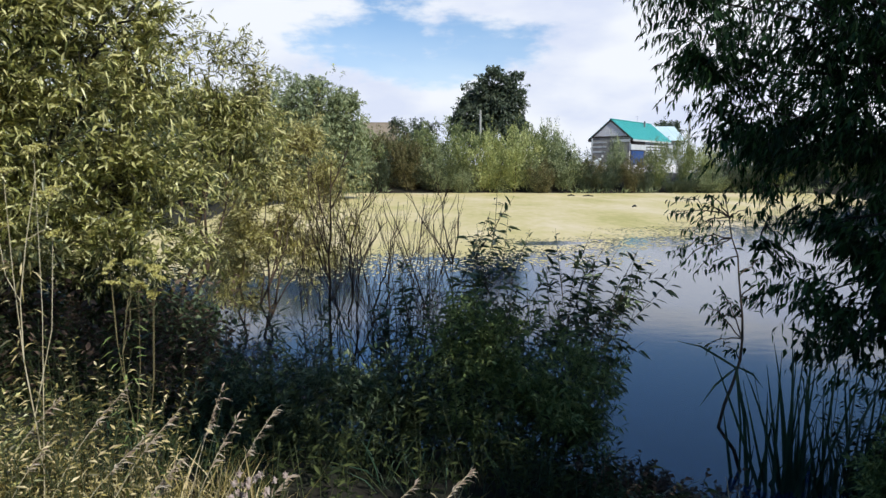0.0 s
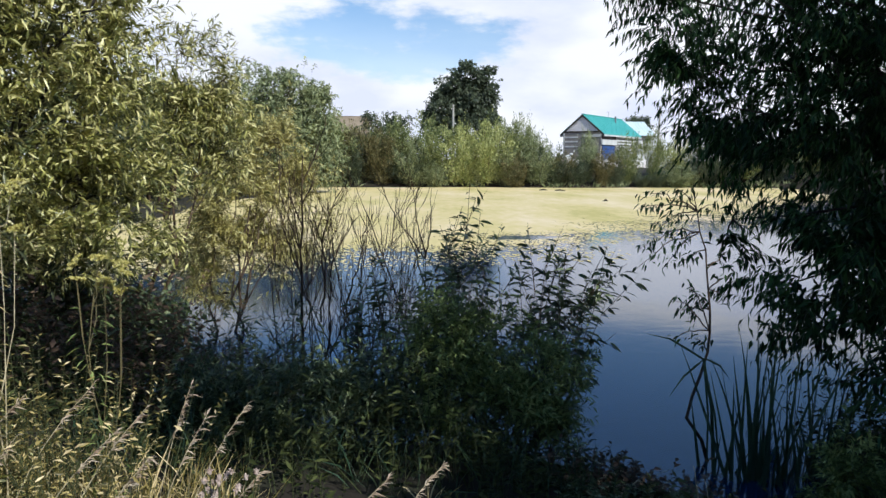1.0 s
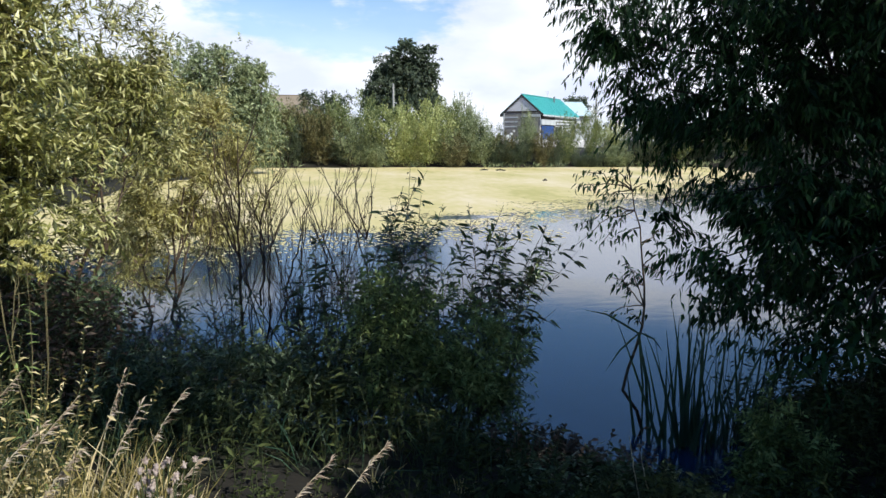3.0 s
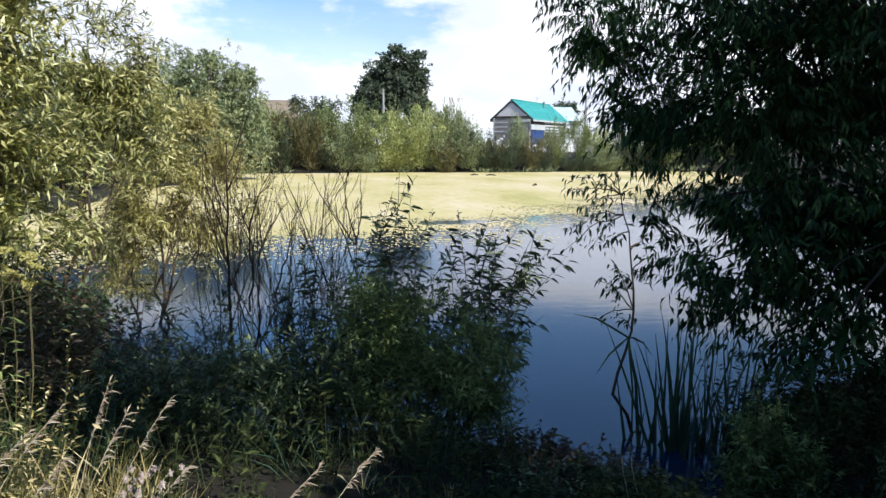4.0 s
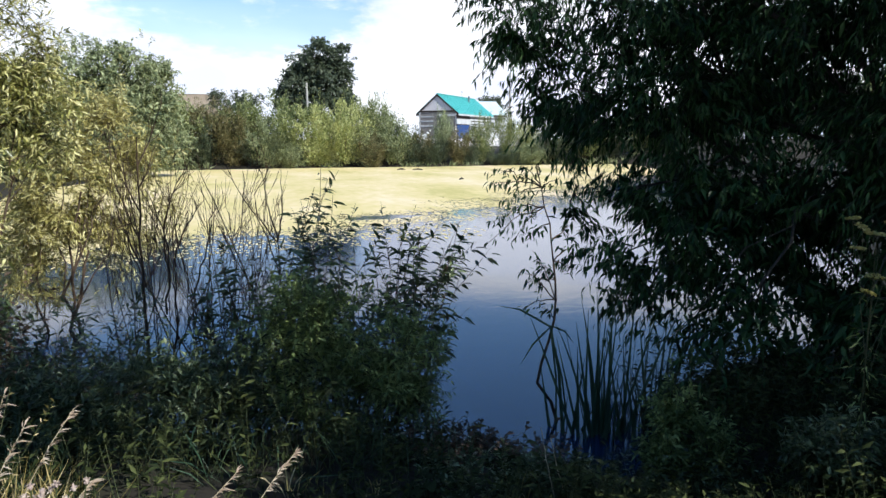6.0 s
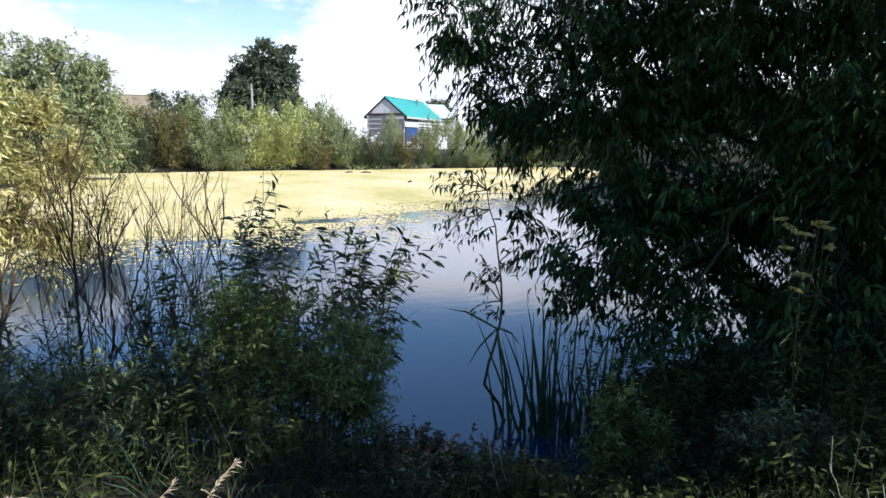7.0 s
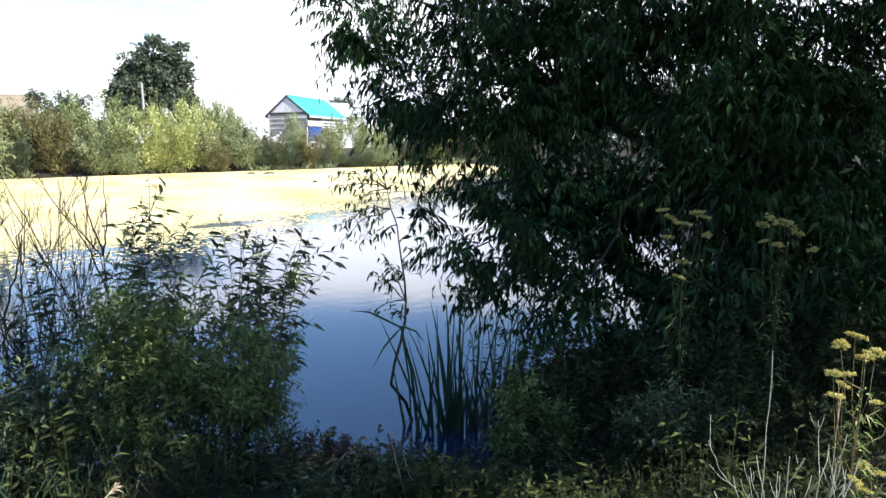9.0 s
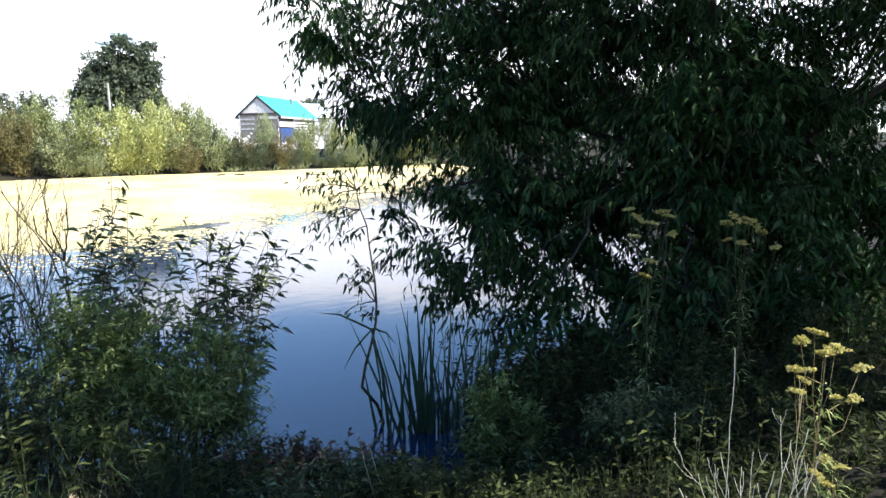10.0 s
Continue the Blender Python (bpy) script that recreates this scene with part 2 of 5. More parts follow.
class Sheaf:
    """Gathers vertices and faces of one mesh in arrays."""

    def __init__(self):
        self.v, self.f, self.n = [], [], 0

    def add(self, verts, faces):
        verts = np.asarray(verts, float).reshape(-1, 3)
        for fa in faces:
            self.f.append(np.asarray(fa, np.int64) + self.n)
        self.v.append(verts)
        self.n += len(verts)

    def mesh(self, name, mat, smooth=False):
        v = np.concatenate(self.v)
        loops = np.concatenate([a.ravel() for a in self.f])
        totals = np.concatenate([np.full(len(a), a.shape[1]) for a in self.f])
        me = bpy.data.meshes.new(name)
        me.vertices.add(len(v))
        me.vertices.foreach_set("co", v.ravel())
        me.loops.add(len(loops))
        me.loops.foreach_set("vertex_index", loops.astype(np.int32))
        me.polygons.add(len(totals))
        me.polygons.foreach_set("loop_start", np.concatenate([[0], np.cumsum(totals)[:-1]]).astype(np.int32))
        me.polygons.foreach_set("loop_total", totals.astype(np.int32))
        if smooth:
            me.polygons.foreach_set("use_smooth", np.ones(len(totals), bool))
        me.materials.append(mat)
        me.update(calc_edges=True)
        me.validate()
        return me


def unit(a):
    return a / np.maximum(np.linalg.norm(a, axis=-1, keepdims=True), 1e-9)


def tube(sheaf, pts, radii, sides=6):
    """A tapering tube along a line of points."""
    pts, radii = np.asarray(pts, float), np.asarray(radii, float)
    t = unit(np.gradient(pts, axis=0))
    ref = np.array([0.31, 0.87, 0.38]) if abs(t[0][2]) > 0.8 else np.array([0.05, 0.1, 1.0])
    a = unit(np.cross(t, ref))
    b = np.cross(t, a)
    ang = np.arange(sides) * 2 * np.pi / sides
    ring = pts[:, None] + radii[:, None, None] * (np.cos(ang)[None, :, None] * a[:, None] + np.sin(ang)[None, :, None] * b[:, None])
    n = len(pts)
    i, j = np.meshgrid(np.arange(n - 1), np.arange(sides), indexing="ij")
    k = (j + 1) % sides
    quads = np.stack([i * sides + j, i * sides + k, (i + 1) * sides + k, (i + 1) * sides + j], -1).reshape(-1, 4)
    sheaf.add(ring, [quads])
    sheaf.add(ring[-1], [np.arange(sides)[None]])
    sheaf.add(ring[0], [np.arange(sides)[::-1][None]])


def thin_tubes(sheaf, curves, radius):
    """Many three-sided twigs at once; curves: (count, points, 3)."""
    m, n, _ = curves.shape
    t = unit(np.gradient(curves, axis=1))
    a = unit(np.cross(t, np.array([0.3, 0.5, 0.81])))
    b = np.cross(t, a)
    r = np.broadcast_to(np.asarray(radius, float).reshape(-1, 1), (m, n)) * np.linspace(1, 0.3, n)[None]
    ang = np.arange(3) * 2 * np.pi / 3
    ring = curves[:, :, None] + r[:, :, None, None] * (np.cos(ang)[:, None] * a[:, :, None] + np.sin(ang)[:, None] * b[:, :, None])
    base = (np.arange(m) * n * 3)[:, None, None]
    i, j = np.meshgrid(np.arange(n - 1), np.arange(3), indexing="ij")
    k = (j + 1) % 3
    q = np.stack([i * 3 + j, i * 3 + k, (i + 1) * 3 + k, (i + 1) * 3 + j], -1).reshape(1, -1, 4)
    sheaf.add(ring, [(q + base).reshape(-1, 4)])


def blades(sheaf, base, way, length, width, droop=0.15, fold=0.25, fine=True, broad=False):
    """Leaf blades, folded along the midrib and bent down at the tip; broad: full-bellied, with eight corners."""
    n = len(base)
    length, width = np.broadcast_to(length, n), np.broadcast_to(width, n)
    way = unit(way)
    side = unit(np.cross(way, unit(rng.normal(size=(n, 3)) * 0.7 + np.array([0, 0, 1.0]))))
    up = np.cross(side, way)
    down = np.array([0, 0, -1.0])

    def at(s):
        return base + way * (length * s)[:, None] + down * (droop * length * s * s)[:, None]

    if broad:
        w, h = (width * 0.5)[:, None], (width * fold)[:, None]
        v = np.stack([at(0.0), at(0.28) - side * w + up * h, at(0.28), at(0.28) + side * w + up * h, at(0.66) - side * w * 0.85 + up * h, at(0.66), at(0.66) + side * w * 0.85 + up * h, at(1.0)], 1)
        o = (np.arange(n) * 8)[:, None]
        sheaf.add(v, [np.concatenate([o + np.array(c) for c in ((0, 2, 1), (0, 3, 2), (1, 2, 4), (2, 5, 4), (2, 3, 5), (3, 6, 5), (4, 5, 7), (5, 6, 7))])])
    elif fine:
        w, h = (width * 0.5)[:, None], (width * fold)[:, None]
        v = np.stack([at(0.0), at(0.42) - side * w + up * h, at(0.42), at(0.42) + side * w + up * h, at(1.0)], 1)
        o = (np.arange(n) * 5)[:, None]
        sheaf.add(v, [np.concatenate([o + np.array(c) for c in ((0, 2, 1), (0, 3, 2), (1, 2, 4), (2, 3, 4))])])
    else:
        w, h = (width * 0.5)[:, None], (width * fold)[:, None]
        v = np.stack([at(0.0), at(0.4) - side * w + up * h, at(1.0), at(0.4) + side * w + up * h], 1)
        o = (np.arange(n) * 4)[:, None]
        sheaf.add(v, [np.concatenate([o + np.array((0, 2, 1)), o + np.array((0, 3, 2))])])


def part(name, mesh, parent, label=""):
    ob = new(name, mesh)
    ob.parent = parent
    if label:
        ob["label"] = label
    return ob


def thing(name, place, label, category, group="", kind=""):
    ob = new(name)
    ob.location = place
    ob.empty_display_size = 0.1
    return tagged(ob, label, category, group, kind)


def box(bm, x0, x1, y0, y1, z0, z1, m=None):
    vs = [bm.verts.new((x, y, z)) for x in (x0, x1) for y in (y0, y1) for z in (z0, z1)]
    if m is not None:
        for v in vs:
            v.co = m @ v.co
    for f in ((0, 1, 3, 2), (4, 6, 7, 5), (0, 4, 5, 1), (2, 3, 7, 6), (0, 2, 6, 4), (1, 5, 7, 3)):
        bm.faces.new([vs[i] for i in f])


def bm_mesh(bm, name, mat, bevel=0.0):
    if bevel:
        bmesh.ops.bevel(bm, geom=bm.edges[:], offset=bevel, segments=1, affect="EDGES")
    bmesh.ops.recalc_face_normals(bm, faces=bm.faces[:])
    me = bpy.data.meshes.new(name)
    bm.to_mesh(me)
    bm.free()
    me.materials.append(mat)
    return me


def box_mesh(name, mat, x0, x1, y0, y1, z0, z1, bevel=0.0):
    bm = bmesh.new()
    box(bm, x0, x1, y0, y1, z0, z1)
    return bm_mesh(bm, name, mat, bevel)


# ---- the lie of the land ----
def near_shore(x):
    d = 1.0 - x
    return np.where(x < 1, 4.95 + 0.30 * d + 0.035 * d * d, 4.95 + 0.05 * d * d) - 1.05 * np.exp(-((x - 2.45) / 0.75) ** 2)


def inside(x, y):
    """Metres from the shore: positive over the pond, negative on land."""
    wob = 0.25 * np.sin(x * 1.7 + 0.6) + 0.18 * np.sin(x * 3.9)
    near = (y - near_shore(x) - 0.35 * wob) * 0.85
    far = 58.2 + 0.5 * np.sin(x * 0.35) + 0.6 * wob - y
    left = x + 11.0 - 0.03 * (y - 30) + 0.6 * np.sin(y * 0.4)
    right = 46 - x + 0.8 * np.sin(y * 0.3)
    return np.minimum(np.minimum(near, far), np.minimum(left, right))


def land(x, y):
    x, y = np.asarray(x, float), np.asarray(y, float)
    s = inside(x, y)
    o = np.maximum(-s, 0)
    bumps = 0.04 * np.sin(x * 2.3 + y * 1.1) * np.sin(y * 1.9 - x * 0.7) + 0.02 * np.sin(x * 5.1) * np.sin(y * 4.7)
    dry = 0.95 * (1 - np.exp(-o / 2.4)) + bumps * np.minimum(o, 1) + np.where(y > 40, 0.045 * np.minimum(o, 28), 0)
    wet = -np.minimum(0.28 * np.maximum(s, 0), 1.3)
    return np.where(s > 0, wet, dry)


def open_bank(x, y):
    """The bare lip of the bank before the cattails."""
    return (np.abs(x - 2.3) < 0.7) & (inside(x, y) > -0.35)


def land_z(x, y):
    return float(land(x, y))


def axis(*bands):
    vals = [np.arange(a, b, s) for a, b, s in bands]
    return np.unique(np.round(np.concatenate(vals), 3))


def build_ground():
    xs = axis((-1500, -200, 150), (-200, -40, 20), (-40, -12, 2), (-12, -5, 0.5), (-5, 6, 0.16), (6, 14, 0.5), (14, 60, 2), (60, 200, 20), (200, 1501, 150))
    ys = axis((-600, -60, 90), (-60, -6, 4), (-6, 0, 0.5), (0, 9, 0.16), (9, 14, 0.6), (14, 54, 2), (54, 64, 0.5), (64, 100, 3), (100, 300, 20), (300, 2401, 150))
    X, Y = np.meshgrid(xs, ys)
    Z = land(X, Y)
    nx, ny = len(xs), len(ys)
    i, j = np.meshgrid(np.arange(ny - 1), np.arange(nx - 1), indexing="ij")
    q = np.stack([i * nx + j, i * nx + j + 1, (i + 1) * nx + j + 1, (i + 1) * nx + j], -1).reshape(-1, 4)
    s = Sheaf()
    s.add(np.stack([X, Y, Z], -1), [q])
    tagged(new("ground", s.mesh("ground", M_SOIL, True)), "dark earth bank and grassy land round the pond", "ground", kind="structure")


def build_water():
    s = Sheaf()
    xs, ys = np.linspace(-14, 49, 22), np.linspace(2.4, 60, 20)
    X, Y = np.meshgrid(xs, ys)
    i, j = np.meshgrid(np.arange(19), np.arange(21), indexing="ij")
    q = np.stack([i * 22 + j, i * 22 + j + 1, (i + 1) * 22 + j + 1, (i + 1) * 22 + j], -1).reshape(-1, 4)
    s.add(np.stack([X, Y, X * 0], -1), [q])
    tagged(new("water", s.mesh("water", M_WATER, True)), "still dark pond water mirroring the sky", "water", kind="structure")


def duckweed_edge(x):
    return np.interp(x, [-12, -4.5, -3.1, -1.2, 1.0, 2.3, 3.6, 5.9, 9.5, 12.8, 18.6, 26, 46], [13.4, 14.8, 15.9, 16.7, 17.2, 17.8, 18.5, 21.0, 24.7, 27.2, 34.5, 41, 50])


def wavy(x, y, sx, sy, seed):
    """Smooth noise in -1..1 on arrays."""
    g = np.random.default_rng(seed)
    out, amp = 0, 0
    for k in range(10):
        a, ph, f = g.uniform(0, 2 * np.pi), g.uniform(0, 2 * np.pi), 2 ** (k * 0.42)
        out = out + np.sin((x * np.cos(a) / sx + y * np.sin(a) / sy) * f + ph) / f ** 0.6
        amp += 1 / f ** 0.6
    return out / amp * 2.2


def build_duckweed():
    """Small tiles along the ragged edge, wide ones behind it, on one common raster."""
    s = Sheaf()
    for dx, dy, edge in ((0.06, 0.1, True), (0.5, 0.5, False)):
        xs, ys = np.arange(-12 + dx / 2, 47, dx), np.arange(12.5 + dy / 2, 58.7, dy)
        X, Y = np.meshgrid(xs, ys)
        cx, cy = np.floor(X / 0.5) * 0.5 + 0.25, np.floor(Y / 0.5) * 0.5 + 0.25
        near = cy - duckweed_edge(cx) < 5
        pick = near & (Y - duckweed_edge(X) > -4.5) if edge else ~near
        X, Y = X[pick], Y[pick]
        d = Y - duckweed_edge(X)
        speck = rng.uniform(-1, 1, X.shape)
        keep = inside(X, Y) > 0.02
        if edge:
            keep &= d + 1.0 * wavy(X, Y, 1.6, 0.8, 7) + 4.0 * np.sign(speck) * np.abs(speck) ** 1.8 > 0
            holes = wavy(X, Y, 2.6, 0.55, 5) + wavy(X, Y, 0.8, 0.3, 6) * 0.45
            keep &= ~((holes > 1.25 - 0.5 * np.exp(-np.maximum(d, 0) / 2)) & (speck > -0.6))
        X, Y = X[keep], Y[keep]
        c = np.stack([X, Y, np.full(len(X), 0.004)], -1)
        h = np.array([[-dx, -dy, 0], [dx, -dy, 0], [dx, dy, 0], [-dx, dy, 0]]) * 0.5
        s.add(c[:, None] + h[None], [np.arange(len(X) * 4).reshape(-1, 4)])
    tagged(new("duckweed", s.mesh("duckweed", M_DUCKWEED)), "pale yellow-green duckweed mat floating on the pond", "duckweed", kind="stuff")


build_ground()
build_water()
build_duckweed()


# ---- plants ----
def clumps(p, size):
    """Smooth 3D noise in about -1..1, for the tufts of a crown."""
    g = np.random.default_rng(5)
    out = 0
    for _ in range(12):
        k = unit(g.normal(size=3)) * g.uniform(3.0, 6.5) / size
        bend = unit(g.normal(size=3)) * g.uniform(1.5, 3.0) / size
        out = out + np.sin(p @ k + g.uniform(0, 6.28) + 1.2 * np.sin(p @ bend))
    return out / 4.4


def in_balls(balls, n, shell=0.5, clump=0.0, loose=0.75):
    """Points in ellipsoids (centre, radii), and their way outwards; clump: size of the tufts they gather in."""
    c = np.array([b[0] for b in balls], float)
    r = np.array([b[1] for b in balls], float)
    vol = np.prod(r, axis=1) ** 0.8 * np.array([b[2] if len(b) > 2 else 1.0 for b in balls])
    m = n * 5 if clump else n
    k = rng.choice(len(balls), m, p=vol / vol.sum())
    d = unit(rng.normal(size=(m, 3)))
    rad = rng.uniform(0, 1, m) ** shell
    lump = 1 + 0.16 * np.sin(d[:, 0] * 5 + k) * np.sin(d[:, 2] * 6 + 2 * k) + 0.10 * np.sin(d[:, 1] * 9 + d[:, 2] * 7)
    p = c[k] + d * r[k] * (rad * lump)[:, None]
    if clump:
        best = np.argsort(-(clumps(p, clump) + rng.normal(size=m) * loose))[:n]
        best = best[rng.permutation(n)]
        p, d, k = p[best], d[best], k[best]
    return p, d, k


def twigs(stems, leaves, start, way, length, count, leaf, leaf_w, droop=0.25, hang=0.3, spread=0.75, radius=0.003, fine=True, bare=0.15):
    """Twigs from start along way, with leaves along them; count: leaves a twig."""
    n = len(start)
    length = np.broadcast_to(length, n)
    way = unit(way)
    s = np.linspace(0, 1, 3)
    curves = start[:, None] + way[:, None] * (length[:, None] * s)[..., None]
    curves[:, :, 2] -= droop * length[:, None] * s ** 2
    if stems is not None:
        thin_tubes(stems, curves, radius)
    u = (bare + (1 - bare) * (np.arange(count)[None] + rng.uniform(0, 0.9, (n, count))) / count)
    p = start[:, None] + way[:, None] * (length[:, None] * u)[..., None]
    p[:, :, 2] -= droop * length[:, None] * u ** 2
    t = way[:, None] + np.array([0, 0, -2.0 * droop]) * u[..., None]
    t = unit(t)
    side = unit(np.cross(t, rng.normal(size=(n, count, 3))))
    d = t * (1 - spread * 0.5) + side * spread + np.array([0, 0, -hang])
    ln = leaf * rng.uniform(0.6, 1.25, (n, count))
    blades(leaves, p.reshape(-1, 3), d.reshape(-1, 3), ln.ravel(), (ln * leaf_w / leaf * rng.uniform(0.8, 1.2, ln.shape)).ravel(), fine=fine)


def bough(sheaf, a, b, r0, r1, sag=0.1, n=7, sides=6):
    a, b = np.asarray(a, float), np.asarray(b, float)
    s = np.linspace(0, 1, n)[:, None]
    ln = np.linalg.norm(b - a)
    lift = np.array([0, 0, 1.0]) * (np.sin(np.pi * s) * sag * ln)
    wob = rng.normal(size=(n, 3)) * 0.03 * ln * np.sin(np.pi * s)
    pts = a + (b - a) * s + lift + wob
    tube(sheaf, pts, np.linspace(r0, r1, n), sides)
    return pts


def tree(name, base, balls, label, category, leaf_mat, n_twigs, twig=0.5, count=12, leaf=0.09, leaf_w=0.016, trunk=0.12, droop=0.3, hang=0.4, rise=0.3,
         shell=0.45, stems=1, fine=True, bark=None, group="", twig_tubes=True, limbs=None, spread=0.75, core=0, core_from=-9, clump=0.5, loose=0.75, core_top=99):
    """A woody plant: trunks, limbs to each lobe of the crown, twigs and leaves. base and balls are world places."""
    base = np.asarray(base, float)
    ob = thing(name, base, label, category, group)
    bark = bark or M_BARK
    rel = [(np.asarray(b[0], float) - base, *b[1:]) for b in balls]
    woods = []
    for k in range(stems):
        s = Sheaf()
        foot = np.array([rng.normal() * 0.12 * (stems > 1), rng.normal() * 0.12 * (stems > 1), -0.25])
        aim = np.mean([b[0] for b in rel[k::stems]], axis=0)
        head = foot + (aim - foot) * np.array([0.45, 0.45, 0.75])
        woods.append(bough(s, foot, head, trunk, trunk * 0.5, 0.03, 9, 9))
        part("trunk", s.mesh("trunk", bark, True), ob)
    for k, (c, r, *_) in enumerate(rel):
        w = woods[k % stems]
        s = Sheaf()
        top = c + np.array([0, 0, 0.4 * r[2]])
        spine = bough(s, w[rng.integers(4, 8)], top, trunk * 0.5, trunk * 0.12, 0.06, 8, 6)
        nl = limbs if limbs is not None else 7
        for _ in range(nl):
            d = unit(rng.normal(size=3) + np.array([0, 0, 0.3]))
            bough(s, spine[rng.integers(2, 8)], c + d * np.asarray(r) * rng.uniform(0.6, 0.9), trunk * 0.2, trunk * 0.04, 0.08, 6, 5)
        part("limb", s.mesh("limb", bark, True), ob)
    st, lv = Sheaf(), Sheaf()
    p, d, k = in_balls(rel, n_twigs, shell, clump, loose)
    way = d * np.array([1, 1, 0.7]) + np.array([0, 0, rise]) + rng.normal(size=d.shape) * 0.35
    start = p - unit(way) * twig * 0.5
    twigs(st if twig_tubes else None, lv, start, way, twig * rng.uniform(0.6, 1.2, n_twigs), count, leaf, leaf_w, droop, hang, spread, max(0.0022, trunk * 0.02), fine)
    if core:
        p, d, k = in_balls([(b[0], np.asarray(b[1]) * 0.85, (b[2] if len(b) > 2 else 1.0) * (0.25 if b[0][2] > core_top else 1.0)) for b in rel if b[0][2] > core_from], core, 0.5, clump, loose)
        blades(lv, p, rng.normal(size=p.shape) + np.array([0, 0, -hang]), leaf * rng.uniform(1.0, 1.7, core), leaf_w * 1.8, fine=False)
    if twig_tubes:
        tagged(part("twig_work", st.mesh("twig_work", bark), ob), kind="stuff")
    part("crown", lv.mesh("crown", leaf_mat), ob)
    return ob


def shoots(name, base, tips, label, category, leaf_mat, stem_mat, leaf=0.1, leaf_w=0.018, gap=0.02, bare=0.25, hang=0.1, radius=0.006, side=3, spread=0.8, group="", foot=0.15, bend=0.05):
    """A shrub of upright shoots from one stool to the given tips, with leaves up each."""
    base = np.asarray(base, float)
    ob = thing(name, base, label, category, group)
    lv = Sheaf()
    for tip in tips:
        s = Sheaf()
        a = np.array([rng.normal() * foot, rng.normal() * foot * 0.6, -0.25])
        tip = np.asarray(tip, float) - base
        s0 = np.linspace(0, 1, 9)[:, None]
        pts = a + (tip - a) * np.concatenate([s0 ** 0.7, s0 ** 0.7, s0], 1) + rng.normal(size=3) * np.sin(np.pi * s0) * bend + rng.normal(size=(9, 3)) * 0.012 * s0
        tube(s, pts, np.linspace(radius, radius * 0.25, 9), 5)
        ln = np.linalg.norm(tip - a)
        ways = unit(np.gradient(pts, axis=0))
        n = max(2, int(ln * (1 - bare) / gap))
        u = rng.uniform(bare, 1, n) * 8
        i = np.minimum(u.astype(int), 7)
        f = (u - i)[:, None]
        p, w = pts[i] * (1 - f) + pts[i + 1] * f, ways[i]
        sd = unit(np.cross(w, rng.normal(size=(n, 3))))
        L = leaf * rng.uniform(0.6, 1.2, n)
        if leaf_mat:
            blades(lv, p, w * 0.3 + sd * spread * 1.15 + np.array([0, 0, -hang]), L, L * leaf_w / leaf, 0.28, broad=True)
        for _ in range(side):
            q = rng.integers(3, 8)
            d = unit(ways[q] + unit(rng.normal(size=3)) * 0.6)
            l2 = ln * rng.uniform(0.15, 0.32)
            tube(s, np.array([pts[q], pts[q] + d * l2 * 0.5 + [0, 0, 0.02], pts[q] + d * l2 + [0, 0, 0.05]]), [radius * 0.5, radius * 0.35, radius * 0.15], 4)
            if leaf_mat:
                m = max(3, int(l2 / gap))
                pp = pts[q] + d * (l2 * rng.uniform(0.15, 1, m))[:, None]
                sd = unit(np.cross(np.broadcast_to(d, (m, 3)), rng.normal(size=(m, 3))))
                L = leaf * rng.uniform(0.6, 1.2, m)
                blades(lv, pp, d * 0.55 + sd * spread + np.array([0, 0, -hang]), L, L * leaf_w / leaf, 0.2, broad=True)
        part("stem", s.mesh("stem", stem_mat, True), ob)
    if leaf_mat:
        part("leaves", lv.mesh("leaves", leaf_mat), ob)
    return ob


def ground_at(x, y, up=0.0):
    return (x, y, land_z(x, y) + up)


